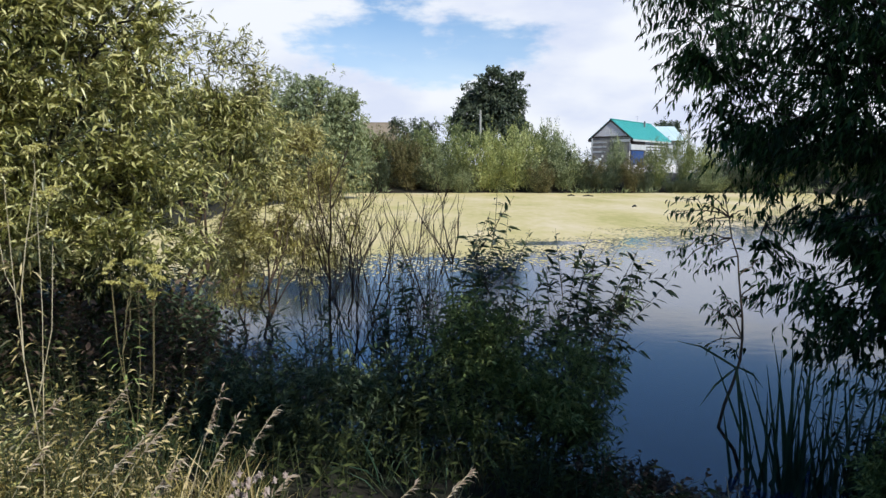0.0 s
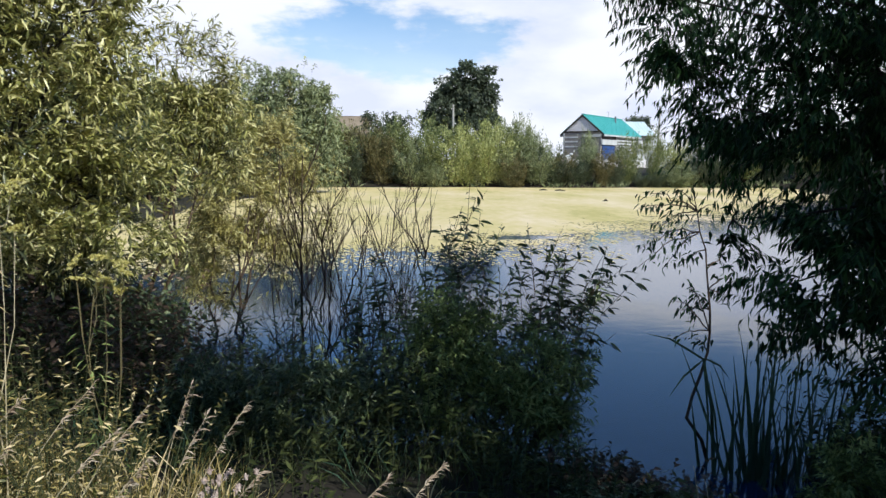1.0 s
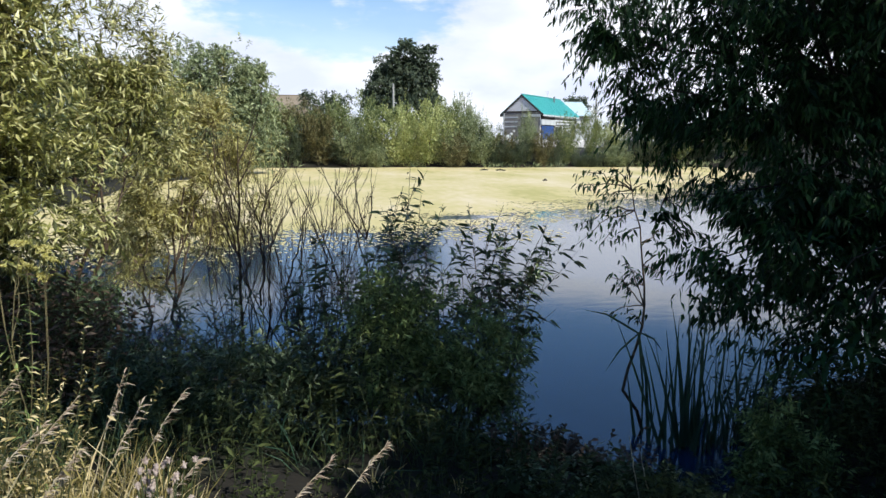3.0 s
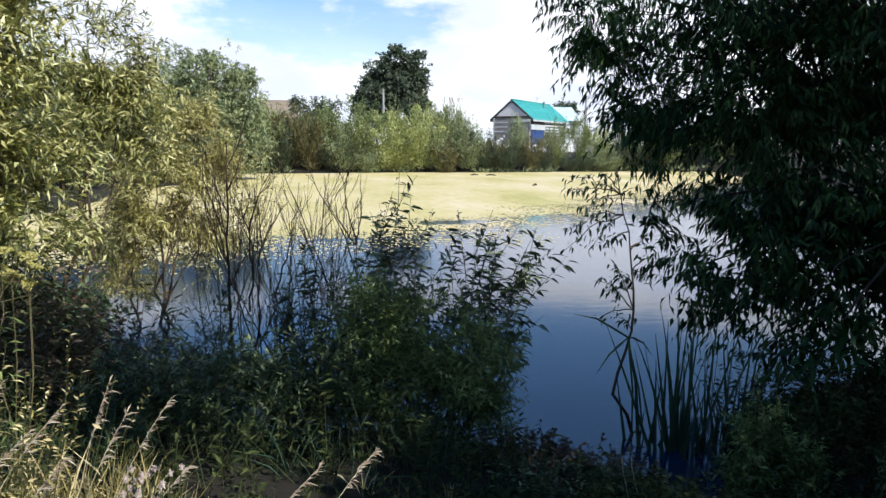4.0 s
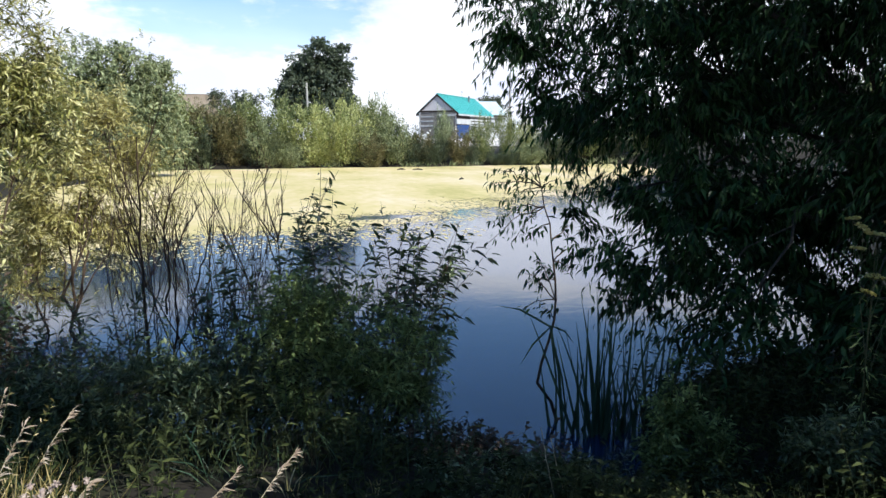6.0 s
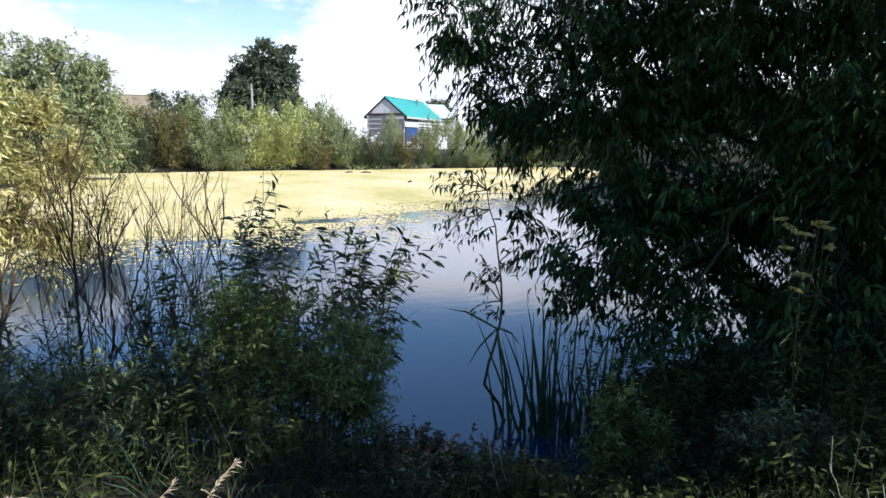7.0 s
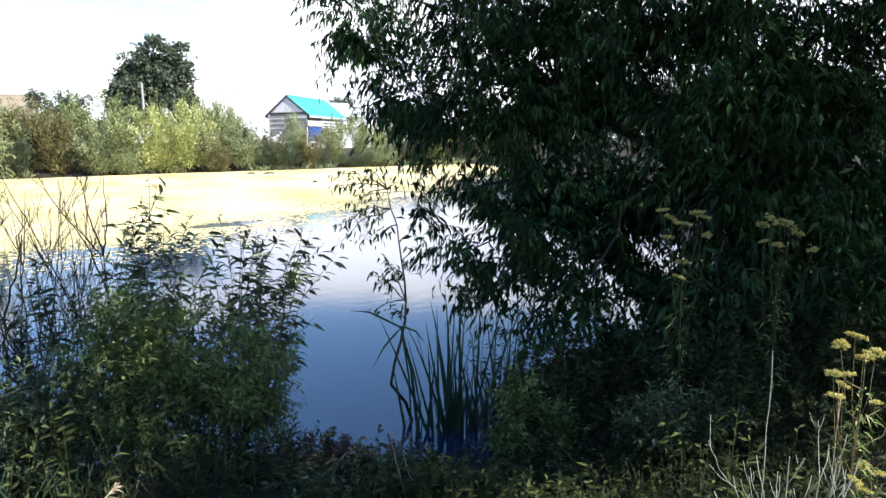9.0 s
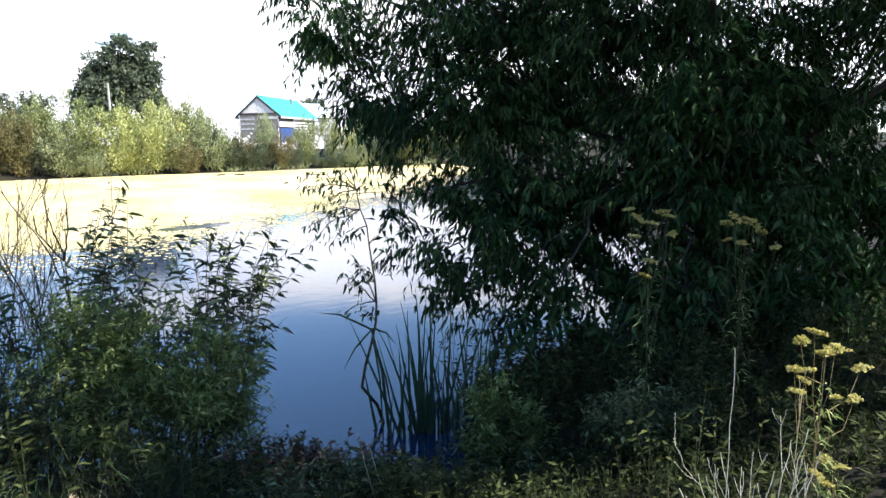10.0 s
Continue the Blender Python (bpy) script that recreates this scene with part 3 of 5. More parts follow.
# ---- far shore: buildings ----
def gable_house(name, corner, turn, width, length, base, eave, ridge, label, roof_mat, wall_mat, detail=True):
    """Local x along the gable, y along the ridge."""
    ob = thing(name, (corner[0], corner[1], base), label, "house")
    ob.rotation_euler = (0, 0, turn)
    e, r, th = eave - base, ridge - base, 0.25
    # walls
    for nm, args in (("wall", (0, width, 0, th, -0.6, e)), ("wall", (0, width, length - th, length, -0.6, e)),
                     ("wall", (0, th, th, length - th, -0.6, e)), ("wall", (width - th, width, th, length - th, -0.6, e))):
        part(nm, box_mesh("wall", wall_mat, *args), ob)
    for y0 in (0.0, length - th):
        bm = bmesh.new()
        vs = [bm.verts.new(c) for y in (y0, y0 + th) for c in ((0, y, e), (width, y, e), (width / 2, y, r - 0.12))]
        for f in ((0, 1, 2), (5, 4, 3), (0, 3, 4, 1), (1, 4, 5, 2), (2, 5, 3, 0)):
            bm.faces.new([vs[i] for i in f])
        part("gable", bm_mesh(bm, "gable", wall_mat), ob)
    # roof slopes with standing seams
    ov, verge, half = 0.45, 0.12, width / 2
    drop = (r - e) / half
    for sgn in (-1, 1):
        bm = bmesh.new()
        x_r, x_e = half, half + sgn * (half + ov)
        z_r, z_e = r, r - drop * (half + ov)
        prof = [(x_r, z_r), (x_e, z_e)]
        vs = [bm.verts.new((x, y, z + dz)) for y in (-verge, length + verge) for x, z in prof for dz in (0.0, 0.09)]
        for f in ((0, 2, 3, 1), (4, 5, 7, 6), (1, 3, 7, 5), (0, 4, 6, 2), (2, 6, 7, 3), (0, 1, 5, 4)):
            bm.faces.new([vs[i] for i in f])
        rf = part("roof", bm_mesh(bm, "roof", roof_mat), ob)
        bm = bmesh.new()
        ws = [bm.verts.new((x, dy, z + dz)) for dy in (-0.02, 0.02) for x, z in prof for dz in (0.091, 0.125)]
        for f in ((0, 2, 3, 1), (4, 5, 7, 6), (1, 3, 7, 5), (2, 6, 7, 3), (0, 1, 5, 4)):
            bm.faces.new([ws[i] for i in f])
        seam = bm_mesh(bm, "seam", roof_mat)
        n = int(length / 0.55)
        for k in range(n + 1):
            part("seam", seam, rf).location = (0, -verge + 0.03 + (length + 2 * verge - 0.06) * k / n, 0)
        # barge boards under the verge
        for y in (-verge - 0.03, length + verge):
            b2 = bmesh.new()
            ws = [b2.verts.new((x, y + dy, z + dz)) for dy in (0, 0.03) for x, z in prof for dz in (-0.2, 0.05)]
            for f in ((0, 2, 3, 1), (4, 5, 7, 6), (1, 3, 7, 5), (0, 4, 6, 2), (2, 6, 7, 3), (0, 1, 5, 4)):
                b2.faces.new([ws[i] for i in f])
            part("barge_board", bm_mesh(b2, "barge_board", M_TRIM_DARK), ob)
        xe = half + sgn * (half + ov)
        part("fascia", box_mesh("fascia", M_WALL_WHITE if detail else M_TRIM_DARK, min(xe, xe - sgn * 0.05), max(xe, xe - sgn * 0.05), -verge, length + verge, z_e - 0.2, z_e - 0.005), ob)
    part("ridge_cap", box_mesh("ridge_cap", roof_mat, half - 0.14, half + 0.14, -verge - 0.02, length + verge + 0.02, r + 0.06, r + 0.15, 0.03), ob)
    if not detail:
        return ob
    # boarded gable, dark timber wall with white boards below the frieze
    z = e + 0.1
    while z < r - 0.5:
        half_w = width / 2 * (r - 0.25 - z - 0.17) / (r - e)
        part("board", box_mesh("board", wall_mat, half - half_w, half + half_w, -0.03, 0.0, z, z + 0.17, 0.008), ob)
        z += 0.2
    part("front_wall", box_mesh("front_wall", M_TIMBER, 0.05, width - 0.02, -0.04, -0.004, 0, e - 0.15), ob, "weathered timber wall below the gable")
    for z in (1.9, 2.5, 3.05):
        part("plank", box_mesh("plank", M_WALL_WHITE, 0.2, width * 0.4, -0.075, -0.04, z, z + 0.17, 0.01), ob, "white board")
    part("frieze", box_mesh("frieze", M_TRIM_DARK, -0.1, width + 0.1, -0.09, -0.037, e - 0.13, e + 0.07), ob)
    part("post", box_mesh("post", M_WALL_WHITE, 0.0, 0.16, -0.13, -0.08, 0, e - 0.14, 0.01), ob, "white corner post")
    return ob


HX, HY, HT, HW, HL = 18.6, 83.3, radians(-38), 4.95, 13.0
house = gable_house("house", (HX, HY), HT, HW, HL, 2.1, 5.91, 7.96, "single-storey village house with grey gable and turquoise metal roof", M_ROOF, M_WALL)
# sunny side: blue gate under a white lintel, white boards with dark gaps
part("side_wall", box_mesh("side_wall", M_TRIM_DARK, HW + 0.004, HW + 0.05, 0.2, HL - 0.2, 0, 3.4), house, "dark timber backing")
for k in range(9):
    part("plank", box_mesh("plank", M_WALL_WHITE, HW + 0.05, HW + 0.09, 4.8, HL - 0.3, 0.1 + k * 0.37, 0.1 + k * 0.37 + 0.24, 0.01), house, "white board")
gate = part("gate", box_mesh("gate", M_BLUE, HW + 0.05, HW + 0.1, 0.4, 4.4, 0.1, 2.1, 0.02), house, "blue painted double gate")
for k in range(17):
    part("gate_board", box_mesh("gate_board", M_BLUE, HW + 0.1, HW + 0.12, 0.45 + k * 0.23, 0.45 + k * 0.23 + 0.2, 0.15, 2.05), gate)
part("lintel", box_mesh("lintel", M_WALL_WHITE, HW + 0.05, HW + 0.25, -0.1, 4.7, 2.2, 2.85, 0.02), house, "white lintel board")
part("beam", box_mesh("beam", M_WALL_WHITE, HW * 0.55, HW + 0.02, -0.16, -0.1, 3.15, 3.45, 0.02), house, "white board")
pipe = Sheaf()
tube(pipe, [(3.2, 9.0, 4.6), (3.2, 9.0, 6.0)], [0.11, 0.11], 10)
tube(pipe, [(3.2, 9.0, 6.0), (3.2, 9.0, 6.12)], [0.18, 0.06], 10)
part("flue_pipe", pipe.mesh("flue_pipe", M_METAL, True), house, "dark steel flue pipe")
aer = Sheaf()
tube(aer, [(2.5, 8.2, 5.7), (2.5, 8.2, 6.75)], [0.016, 0.012], 5)
for z in (6.55, 6.7):
    tube(aer, [(2.5, 7.6, z), (2.5, 8.8, z)], [0.012, 0.012], 4)
part("aerial", aer.mesh("aerial", M_METAL), house, "thin steel television aerial")

gable_house("barn", (29.4, 101.0), radians(-80), 6.0, 4.2, 2.2, 6.2, 8.0, "outbuilding with a pale blue-white metal roof behind the house", M_ROOF_PALE, M_WALL_WHITE, False)
gable_house("cottage", (-17.5, 100.0), radians(-90), 9.0, 11.0, 2.1, 5.6, 8.35, "low house with a brown sheet roof behind the shrubs", M_ROOF_BROWN, M_WALL, False)


def utility_pole(x, y, height, label, arm=True):
    z = land_z(x, y)
    ob = thing("utility_pole", (x, y, z), label, "utility pole")
    s = Sheaf()
    tube(s, [(0, 0, -0.5), (0, 0, height * 0.5), (0, 0, height)], [0.14, 0.12, 0.09], 10)
    part("pole", s.mesh("pole", M_CONCRETE, True), ob)
    if arm:
        part("cross_arm", box_mesh("cross_arm", M_METAL, -0.55, 0.55, -0.04, 0.04, height - 0.45, height - 0.36, 0.01), ob)
        for x1 in (-0.48, 0.0, 0.48):
            g = Sheaf()
            tube(g, [(x1, 0, height - 0.36), (x1, 0, height - 0.3), (x1, 0, height - 0.2)], [0.02, 0.055, 0.035], 8)
            part("insulator", g.mesh("insulator", M_WALL_WHITE, True), ob)
    return ob


utility_pole(3.55, 63.5, 6.6, "pale concrete utility pole among the shrubs", False)
utility_pole(27.3, 74.0, 6.8, "grey utility pole beside the house", False)

# plank fence at the yard
fence = thing("fence", (14.5, 72.0, land_z(14.5, 72)), "weathered low board fence behind the shore shrubs", "fence")
for k in range(34):
    part("board", box_mesh("board", M_WALL, k * 0.42, k * 0.42 + 0.36, 0, 0.03, 0.05, 0.9 + 0.06 * math.sin(k * 2.1)), fence)
for z in (0.25, 0.65):
    part("rail", box_mesh("rail", M_WALL, -0.05, 14.3, 0.03, 0.08, z, z + 0.09), fence)

# white heap by the gable corner
heap = Sheaf()
for c, r in (((0, 0, 0.2), 0.34), ((0.35, 0.1, 0.3), 0.3), ((0.6, 0, 0.62), 0.18), ((0.9, 0.05, 0.95), 0.12)):
    th, ph = np.meshgrid(np.linspace(0, 2 * np.pi, 9)[:-1], np.linspace(0.1, np.pi - 0.1, 6))
    d = np.stack([np.cos(th) * np.sin(ph), np.sin(th) * np.sin(ph), np.cos(ph)], -1) * r * (1 + 0.12 * np.sin(3 * th + ph))[..., None]
    i, j = np.meshgrid(np.arange(5), np.arange(8), indexing="ij")
    heap.add(d + np.array(c), [np.stack([i * 8 + j, (i + 1) * 8 + j, (i + 1) * 8 + (j + 1) % 8, i * 8 + (j + 1) % 8], -1).reshape(-1, 4)])
white = new("tarpaulin", heap.mesh("tarpaulin", M_WALL_WHITE, True))
white.location = (16.0, 70.5, land_z(16.0, 70.5) + 0.9)
tagged(white, "crumpled white plastic sheet caught on the shore shrubs", "tarpaulin")


# ---- far shore: trees and shrubs ----
def far_shrub(mat, w, h, n, label, plumes=24, leaf=0.26, fan=1.0, wisp=0.35):
    """A willow shrub of upright feathery plumes fanning from one stool; wisp: how far single shoots stand out at the top."""
    ob = thing("willow_shrub", (0, 0, 0), label, "shrub", "shore shrubs")
    lv = Sheaf()
    for k in range(plumes):
        a, r = k * 2.4 + rng.uniform(-0.4, 0.4), math.sqrt((k + 0.5) / plumes)
        out = np.array([math.cos(a), math.sin(a), 0.0])
        top = h * (1.0 - 0.42 * r ** 2.2) * rng.uniform(0.82, 1.0 + 0.12 * wisp)
        foot = out * w * 0.12 * r
        t = np.linspace(0, 1, 7)[:, None]
        pts = foot + out * (w * 0.44 * r * fan) * t ** 1.3 + np.array([0, 0, 1.0]) * top * t + rng.normal(size=3) * [0.25, 0.25, 0] * np.sin(np.pi * t * 0.8)
        if k % 4 == 0:
            st = Sheaf()
            tube(st, np.concatenate([[pts[0] - [0, 0, 0.3]], pts[1:]]), np.linspace(0.05, 0.012, 7), 5)
            part("stem", st.mesh("stem", M_STEM, True), ob)
        m = int(n / plumes * rng.uniform(0.75, 1.25))
        knots = rng.uniform(0.1, 1, 9)
        u = np.clip(knots[rng.integers(0, 9, m)] + rng.normal(size=m) * 0.045, 0.03, 1)
        i = np.minimum((u * 6).astype(int), 5)
        f = (u * 6 - i)[:, None]
        wide = w * (0.06 * np.sin(np.pi * np.clip(u * 0.8 + 0.12, 0, 1)) + 0.012)
        off = rng.normal(size=(m, 3)) * wide[:, None] * np.array([1, 1, 0.9])
        p = pts[i] * (1 - f) + pts[i + 1] * f + off
        p[:, 2] = np.maximum(p[:, 2], 0.05)
        way = unit(pts[i + 1] - pts[i]) * 0.75 + unit(off) * 0.5 + rng.normal(size=(m, 3)) * 0.35
        blades(lv, p, way, leaf * rng.uniform(0.6, 1.3, m), leaf * 0.3, 0.1, 0.15, fine=False)
        # thin shoots above the mass
        for _ in range(2):
            c = pts[rng.integers(4, 7)] + rng.normal(size=3) * [w * 0.06, w * 0.06, 0.1]
            q = 14
            z = np.linspace(0, 1, q)[:, None] * h * 0.16 * (0.5 + wisp)
            blades(lv, c + (np.array([0, 0, 1.0]) + out * 0.25) * z + rng.normal(size=(q, 3)) * 0.05, rng.normal(size=(q, 3)) * 0.5 + [0, 0, 0.8], leaf * 0.8, leaf * 0.22, 0.1, 0.15, fine=False)
    part("crown", lv.mesh("crown", mat), ob)
    return ob


protos = [far_shrub(M_FAR_YELLOW, 4.8, 5.2, 7600, "bright yellow-green willow shrub at the water's edge", 26, 0.27, 1.0, 0.5),
          far_shrub(M_FAR_GREEN, 4.6, 4.9, 6800, "mid-green bushy willow shrub on the far bank", 24, 0.26, 1.1, 0.3),
          far_shrub(M_FAR_GREY, 4.0, 4.2, 6200, "grey-green leafy shrub on the far bank", 22, 0.24, 0.9, 0.7),
          far_shrub(M_FAR_BROWN, 4.0, 4.2, 5400, "browning rusty-leaved shrub on the far bank", 20, 0.24, 1.0, 0.4),
          far_shrub(M_FAR_DARK, 3.8, 3.7, 6000, "dark green dense shrub on the far bank", 22, 0.22, 1.15, 0.1)]
# prototype, x, y, width scale, height scale
west_shrubs = [(4, -5.6, 59.4, 0.9, 1.05), (3, -4.6, 60.0, 1.0, 1.25), (3, -2.8, 59.6, 0.8, 0.9), (1, -2.2, 61.0, 0.95, 1.1), (4, -1.0, 59.6, 0.8, 0.8), (2, -0.2, 59.4, 0.9, 1.0),
    (1, -7.4, 59.8, 1.0, 1.2), (2, -8.6, 57.0, 1.0, 1.2), (1, -10.6, 60.0, 1.2, 1.4), (4, -13.5, 59.0, 1.3, 1.5), (2, -12.5, 38.0, 1.2, 1.2), (1, -13.0, 32.0, 1.2, 1.3),
    (4, -13.4, 26.0, 1.2, 1.3), (1, -13.6, 20.0, 1.2, 1.3)]
middle_shrubs = [(1, 0.9, 60.6, 1.0, 1.12), (2, 1.6, 59.2, 0.6, 0.6), (0, 4.1, 60.0, 0.95, 1.08), (0, 6.4, 60.2, 0.85, 1.04), (2, 8.2, 59.4, 0.6, 0.8), (1, 8.2, 61.0, 0.6, 1.0),
    (2, 9.9, 60.4, 0.6, 1.28), (1, 9.2, 61.4, 0.6, 1.05), (2, 10.8, 59.5, 0.8, 0.95), (3, 8.8, 59.0, 0.6, 0.6), (4, 11.9, 60.2, 0.7, 0.95), (4, 12.6, 59.3, 0.6, 0.55),
    (2, 15.4, 60.0, 0.5, 1.12), (4, 14.7, 59.4, 0.5, 0.75), (4, 14.0, 59.2, 0.6, 0.62), (3, 13.2, 59.4, 0.5, 0.55), (3, 16.7, 59.3, 0.6, 0.62), (4, 17.8, 59.5, 0.45, 0.6), (1, 19.2, 60.2, 0.5, 0.84),
    (4, 20.2, 59.4, 0.4, 0.4)]
east_shrubs = [(1, 21.7, 60.4, 0.4, 0.95), (4, 21.4, 59.6, 0.6, 0.42), (2, 23.6, 59.5, 0.8, 0.5), (0, 24.4, 62.0, 0.6, 0.72), (4, 26.5, 60.2, 1.1, 0.85), (1, 29.2, 60.5, 1.2, 0.8),
    (4, 32.5, 60.5, 1.3, 0.95), (1, 36.0, 60.5, 1.3, 0.8), (2, 39.5, 60.5, 1.3, 0.85), (1, 43.5, 59.0, 1.4, 0.9), (4, 47.0, 56.0, 1.5, 1.1), (4, 48.5, 48.0, 1.6, 1.7),
    (1, 48.5, 40.0, 1.6, 1.6), (2, 48.5, 32.0, 1.5, 1.6), (2, 48.0, 52.0, 1.5, 1.3), (4, 48.0, 44.0, 1.5, 1.6), (1, 48.0, 36.0, 1.5, 1.5), (4, 48.0, 28.0, 1.6, 1.7), (1, 45.0, 60.5, 1.4, 1.1)]
used = set()
for k, (p, x, y, w, h) in enumerate(west_shrubs + middle_shrubs + east_shrubs):
    y = y - 0.9 if 57 < y else y
    m = pose(x, y, land_z(x, y) - 0.05, 0, 0, (k * 77) % 360) @ Matrix.Diagonal((w * 1.12, w * 1.12, h, 1))
    if p in used:
        copy_thing(protos[p], m)
    else:
        used.add(p)
        protos[p].matrix_basis = m

# tawny reeds standing along the far water line
s = Sheaf()
n = 2600
rx = rng.uniform(-10, 44, n)
ry = 58.0 + 0.5 * np.sin(rx * 0.35) + rng.uniform(-0.1, 1.3, n)
gap = wavy(rx, ry, 2.0, 9, 21) > -0.25
rx, ry = rx[gap], ry[gap]
blades(s, np.stack([rx, ry, np.maximum(land(rx, ry), 0) - 0.05], -1), rng.normal(size=(len(rx), 3)) * 0.35 + np.array([0, 0, 1.0]), rng.uniform(0.3, 1.1, len(rx)), 0.06, 0.3, fine=False)
tagged(new("shore_reeds", s.mesh("shore_reeds", M_FAR_GREY)), "tawny grey-green reeds standing along the far waterline", "reeds", kind="stuff")

tree("birch_tree", ground_at(6.4, 90), [((6.6, 90, 8.5), (4.6, 4, 5.0)), ((3.0, 90, 8.0), (2.3, 2.2, 3.0)), ((7.0, 90, 12.8), (2.9, 2.8, 3.3)), ((9.4, 90, 11.3), (2.0, 2.4, 3.6)), ((9.4, 90, 7.4), (1.9, 2.2, 3.0)), ((4.1, 90, 11.5), (1.8, 1.8, 2.1))],
     "tall dark green round-headed tree behind the shrubs", "tree", M_FAR_DARK, 2600, 1.0, 14, 0.34, 0.17, 0.3, 0.35, 0.35, 0.2, 0.4, 1, False, M_BARK, "", True, 6, core=5000, clump=1.6)
tree("birch_tree", ground_at(-4.6, 88), [((-4.8, 88, 5.5), (2.8, 2.5, 3.0)), ((-3.0, 88, 7.4), (1.6, 1.5, 1.5)), ((-6.2, 88, 7.6), (1.0, 1.2, 1.2)), ((-1.0, 88, 7.7), (1.3, 0.6, 0.8), 0.9), ((-2.0, 88, 6.8), (1.2, 0.8, 0.9), 1.0)],
     "smaller dark tree with ragged top behind the shrubs", "tree", M_FAR_DARK, 620, 1.0, 12, 0.3, 0.12, 0.16, 0.3, 0.3, 0.4, 0.5, 1, False, M_BARK, "", True, 5)
tree("garden_tree", ground_at(36.2, 108), [((36.2, 108, 8.4), (2.1, 1.5, 1.6)), ((35.2, 108, 7.4), (1.5, 1.2, 1.6)), ((37.2, 108, 7.6), (1.4, 1.2, 1.6))],
     "dark tree top showing over the outbuilding roof", "tree", M_FAR_DARK, 520, 1.0, 12, 0.3, 0.15, 0.16, 0.3, 0.3, 0.3, 0.4, 1, False, M_BARK, "", True, 4)
tree("willow_tree", ground_at(-11.4, 47), [((-9.4, 47, 5.2), (2.2, 2.4, 3.4)), ((-11.6, 47, 5.4), (2.8, 2.6, 3.6)), ((-6.9, 47.5, 4.4), (1.8, 1.8, 3.3)), ((-8.5, 47, 6.7), (2.0, 1.8, 2.4)), ((-6.7, 47.5, 6.0), (1.1, 1.4, 1.7)), ((-8.4, 47, 2.2), (2.6, 1.8, 2.0)), ((-13.8, 46, 4.4), (2.4, 2.4, 3.4)), ((-6.4, 48, 1.6), (1.6, 1.4, 1.6))],
     "grey-green rounded willow tree on the far bank", "tree", M_FAR_GREY, 2600, 1.0, 14, 0.26, 0.08, 0.18, 0.3, 0.3, 0.4, 0.4, 2, False, M_BARK, "", True, 6, core=6000, clump=1.3)

# unclear dark specks on the duckweed, built as small branches
for x, y, a, l in ((10.2, 52.5, 20, 0.7), (11.4, 51.8, -15, 0.8), (11.2, 38.5, 40, 0.4)):
    s = Sheaf()
    c, d = np.array([0, 0, 0.03]), np.array([math.cos(radians(a)), math.sin(radians(a)), 0])
    tube(s, [c - d * l / 2, c + [0, 0.03, 0.05], c + d * l / 2], [0.04, 0.06, 0.03], 7)
    tube(s, [c, c + [0.05, 0.04, 0.12]], [0.02, 0.01], 5)
    o = new("floating_speck", s.mesh("floating_speck", M_BARK, True))
    o.location = (x, y, 0.0)
    tagged(o, "dark speck on the duckweed, built as a small branch", "branch", "floating branches")

# ---- near bank: trees and shrubs ----
# lobes of the crown: over the water, over the bank, and unseen ones added overhead for shade
water_lobes = [((4.3, 7.3, 4.7), (2.15, 1.5, 2.2), 0.75), ((2.75, 7.4, 5.0), (0.8, 0.7, 0.95), 0.9), ((4.5, 6.4, 2.8), (1.5, 1.1, 1.15), 1.4), ((4.3, 5.6, 1.5), (1.35, 0.9, 1.05), 0.85),
    ((6.4, 5.4, 4.2), (2.2, 1.6, 2.4), 1.2), ((3.3, 6.7, 1.6), (0.25, 0.4, 0.5), 0.35), ((3.6, 6.3, 0.95), (0.35, 0.4, 0.5), 0.4), ((5.3, 6.5, 4.0), (1.2, 1.0, 1.3), 1.5), ((5.1, 5.5, 1.6), (0.7, 0.6, 0.6), 0.9), ((2.45, 7.3, 4.75), (0.42, 0.5, 0.75), 1.3), ((2.75, 7.2, 3.9), (0.4, 0.5, 0.6), 1.0), ((3.4, 7.2, 2.75), (0.62, 0.7, 0.6), 1.1), ((3.0, 7.4, 3.4), (0.5, 0.6, 0.5), 0.9)]
bank_lobes = [((6.2, 4.4, 2.0), (1.7, 1.1, 1.5), 1.6), ((8.2, 3.6, 3.6), (2.0, 1.6, 2.6), 0.85), ((7.4, 3.2, 1.3), (1.6, 1.0, 1.1), 1.5), ((5.0, 4.9, 0.9), (1.3, 0.7, 0.7), 0.5),
    ((7.2, 0.6, 4.8), (1.8, 1.5, 1.2), 0.4), ((3.6, 4.3, 0.75), (0.8, 0.5, 0.6), 0.4), ((4.6, 3.7, 0.9), (0.9, 0.5, 0.6), 0.45), ((5.7, 3.1, 1.0), (0.9, 0.6, 0.6), 0.6)]
canopy_lobes = [((5.8, 7.2, 6.8), (2.6, 2.0, 1.9), 0.3), ((5.0, 4.0, 6.6), (2.0, 1.6, 1.7), 0.2)]
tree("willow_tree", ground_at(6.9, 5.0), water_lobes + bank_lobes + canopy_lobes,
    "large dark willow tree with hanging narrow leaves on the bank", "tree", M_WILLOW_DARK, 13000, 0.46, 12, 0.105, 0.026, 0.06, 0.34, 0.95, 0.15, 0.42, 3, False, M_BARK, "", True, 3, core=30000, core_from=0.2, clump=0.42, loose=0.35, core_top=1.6)
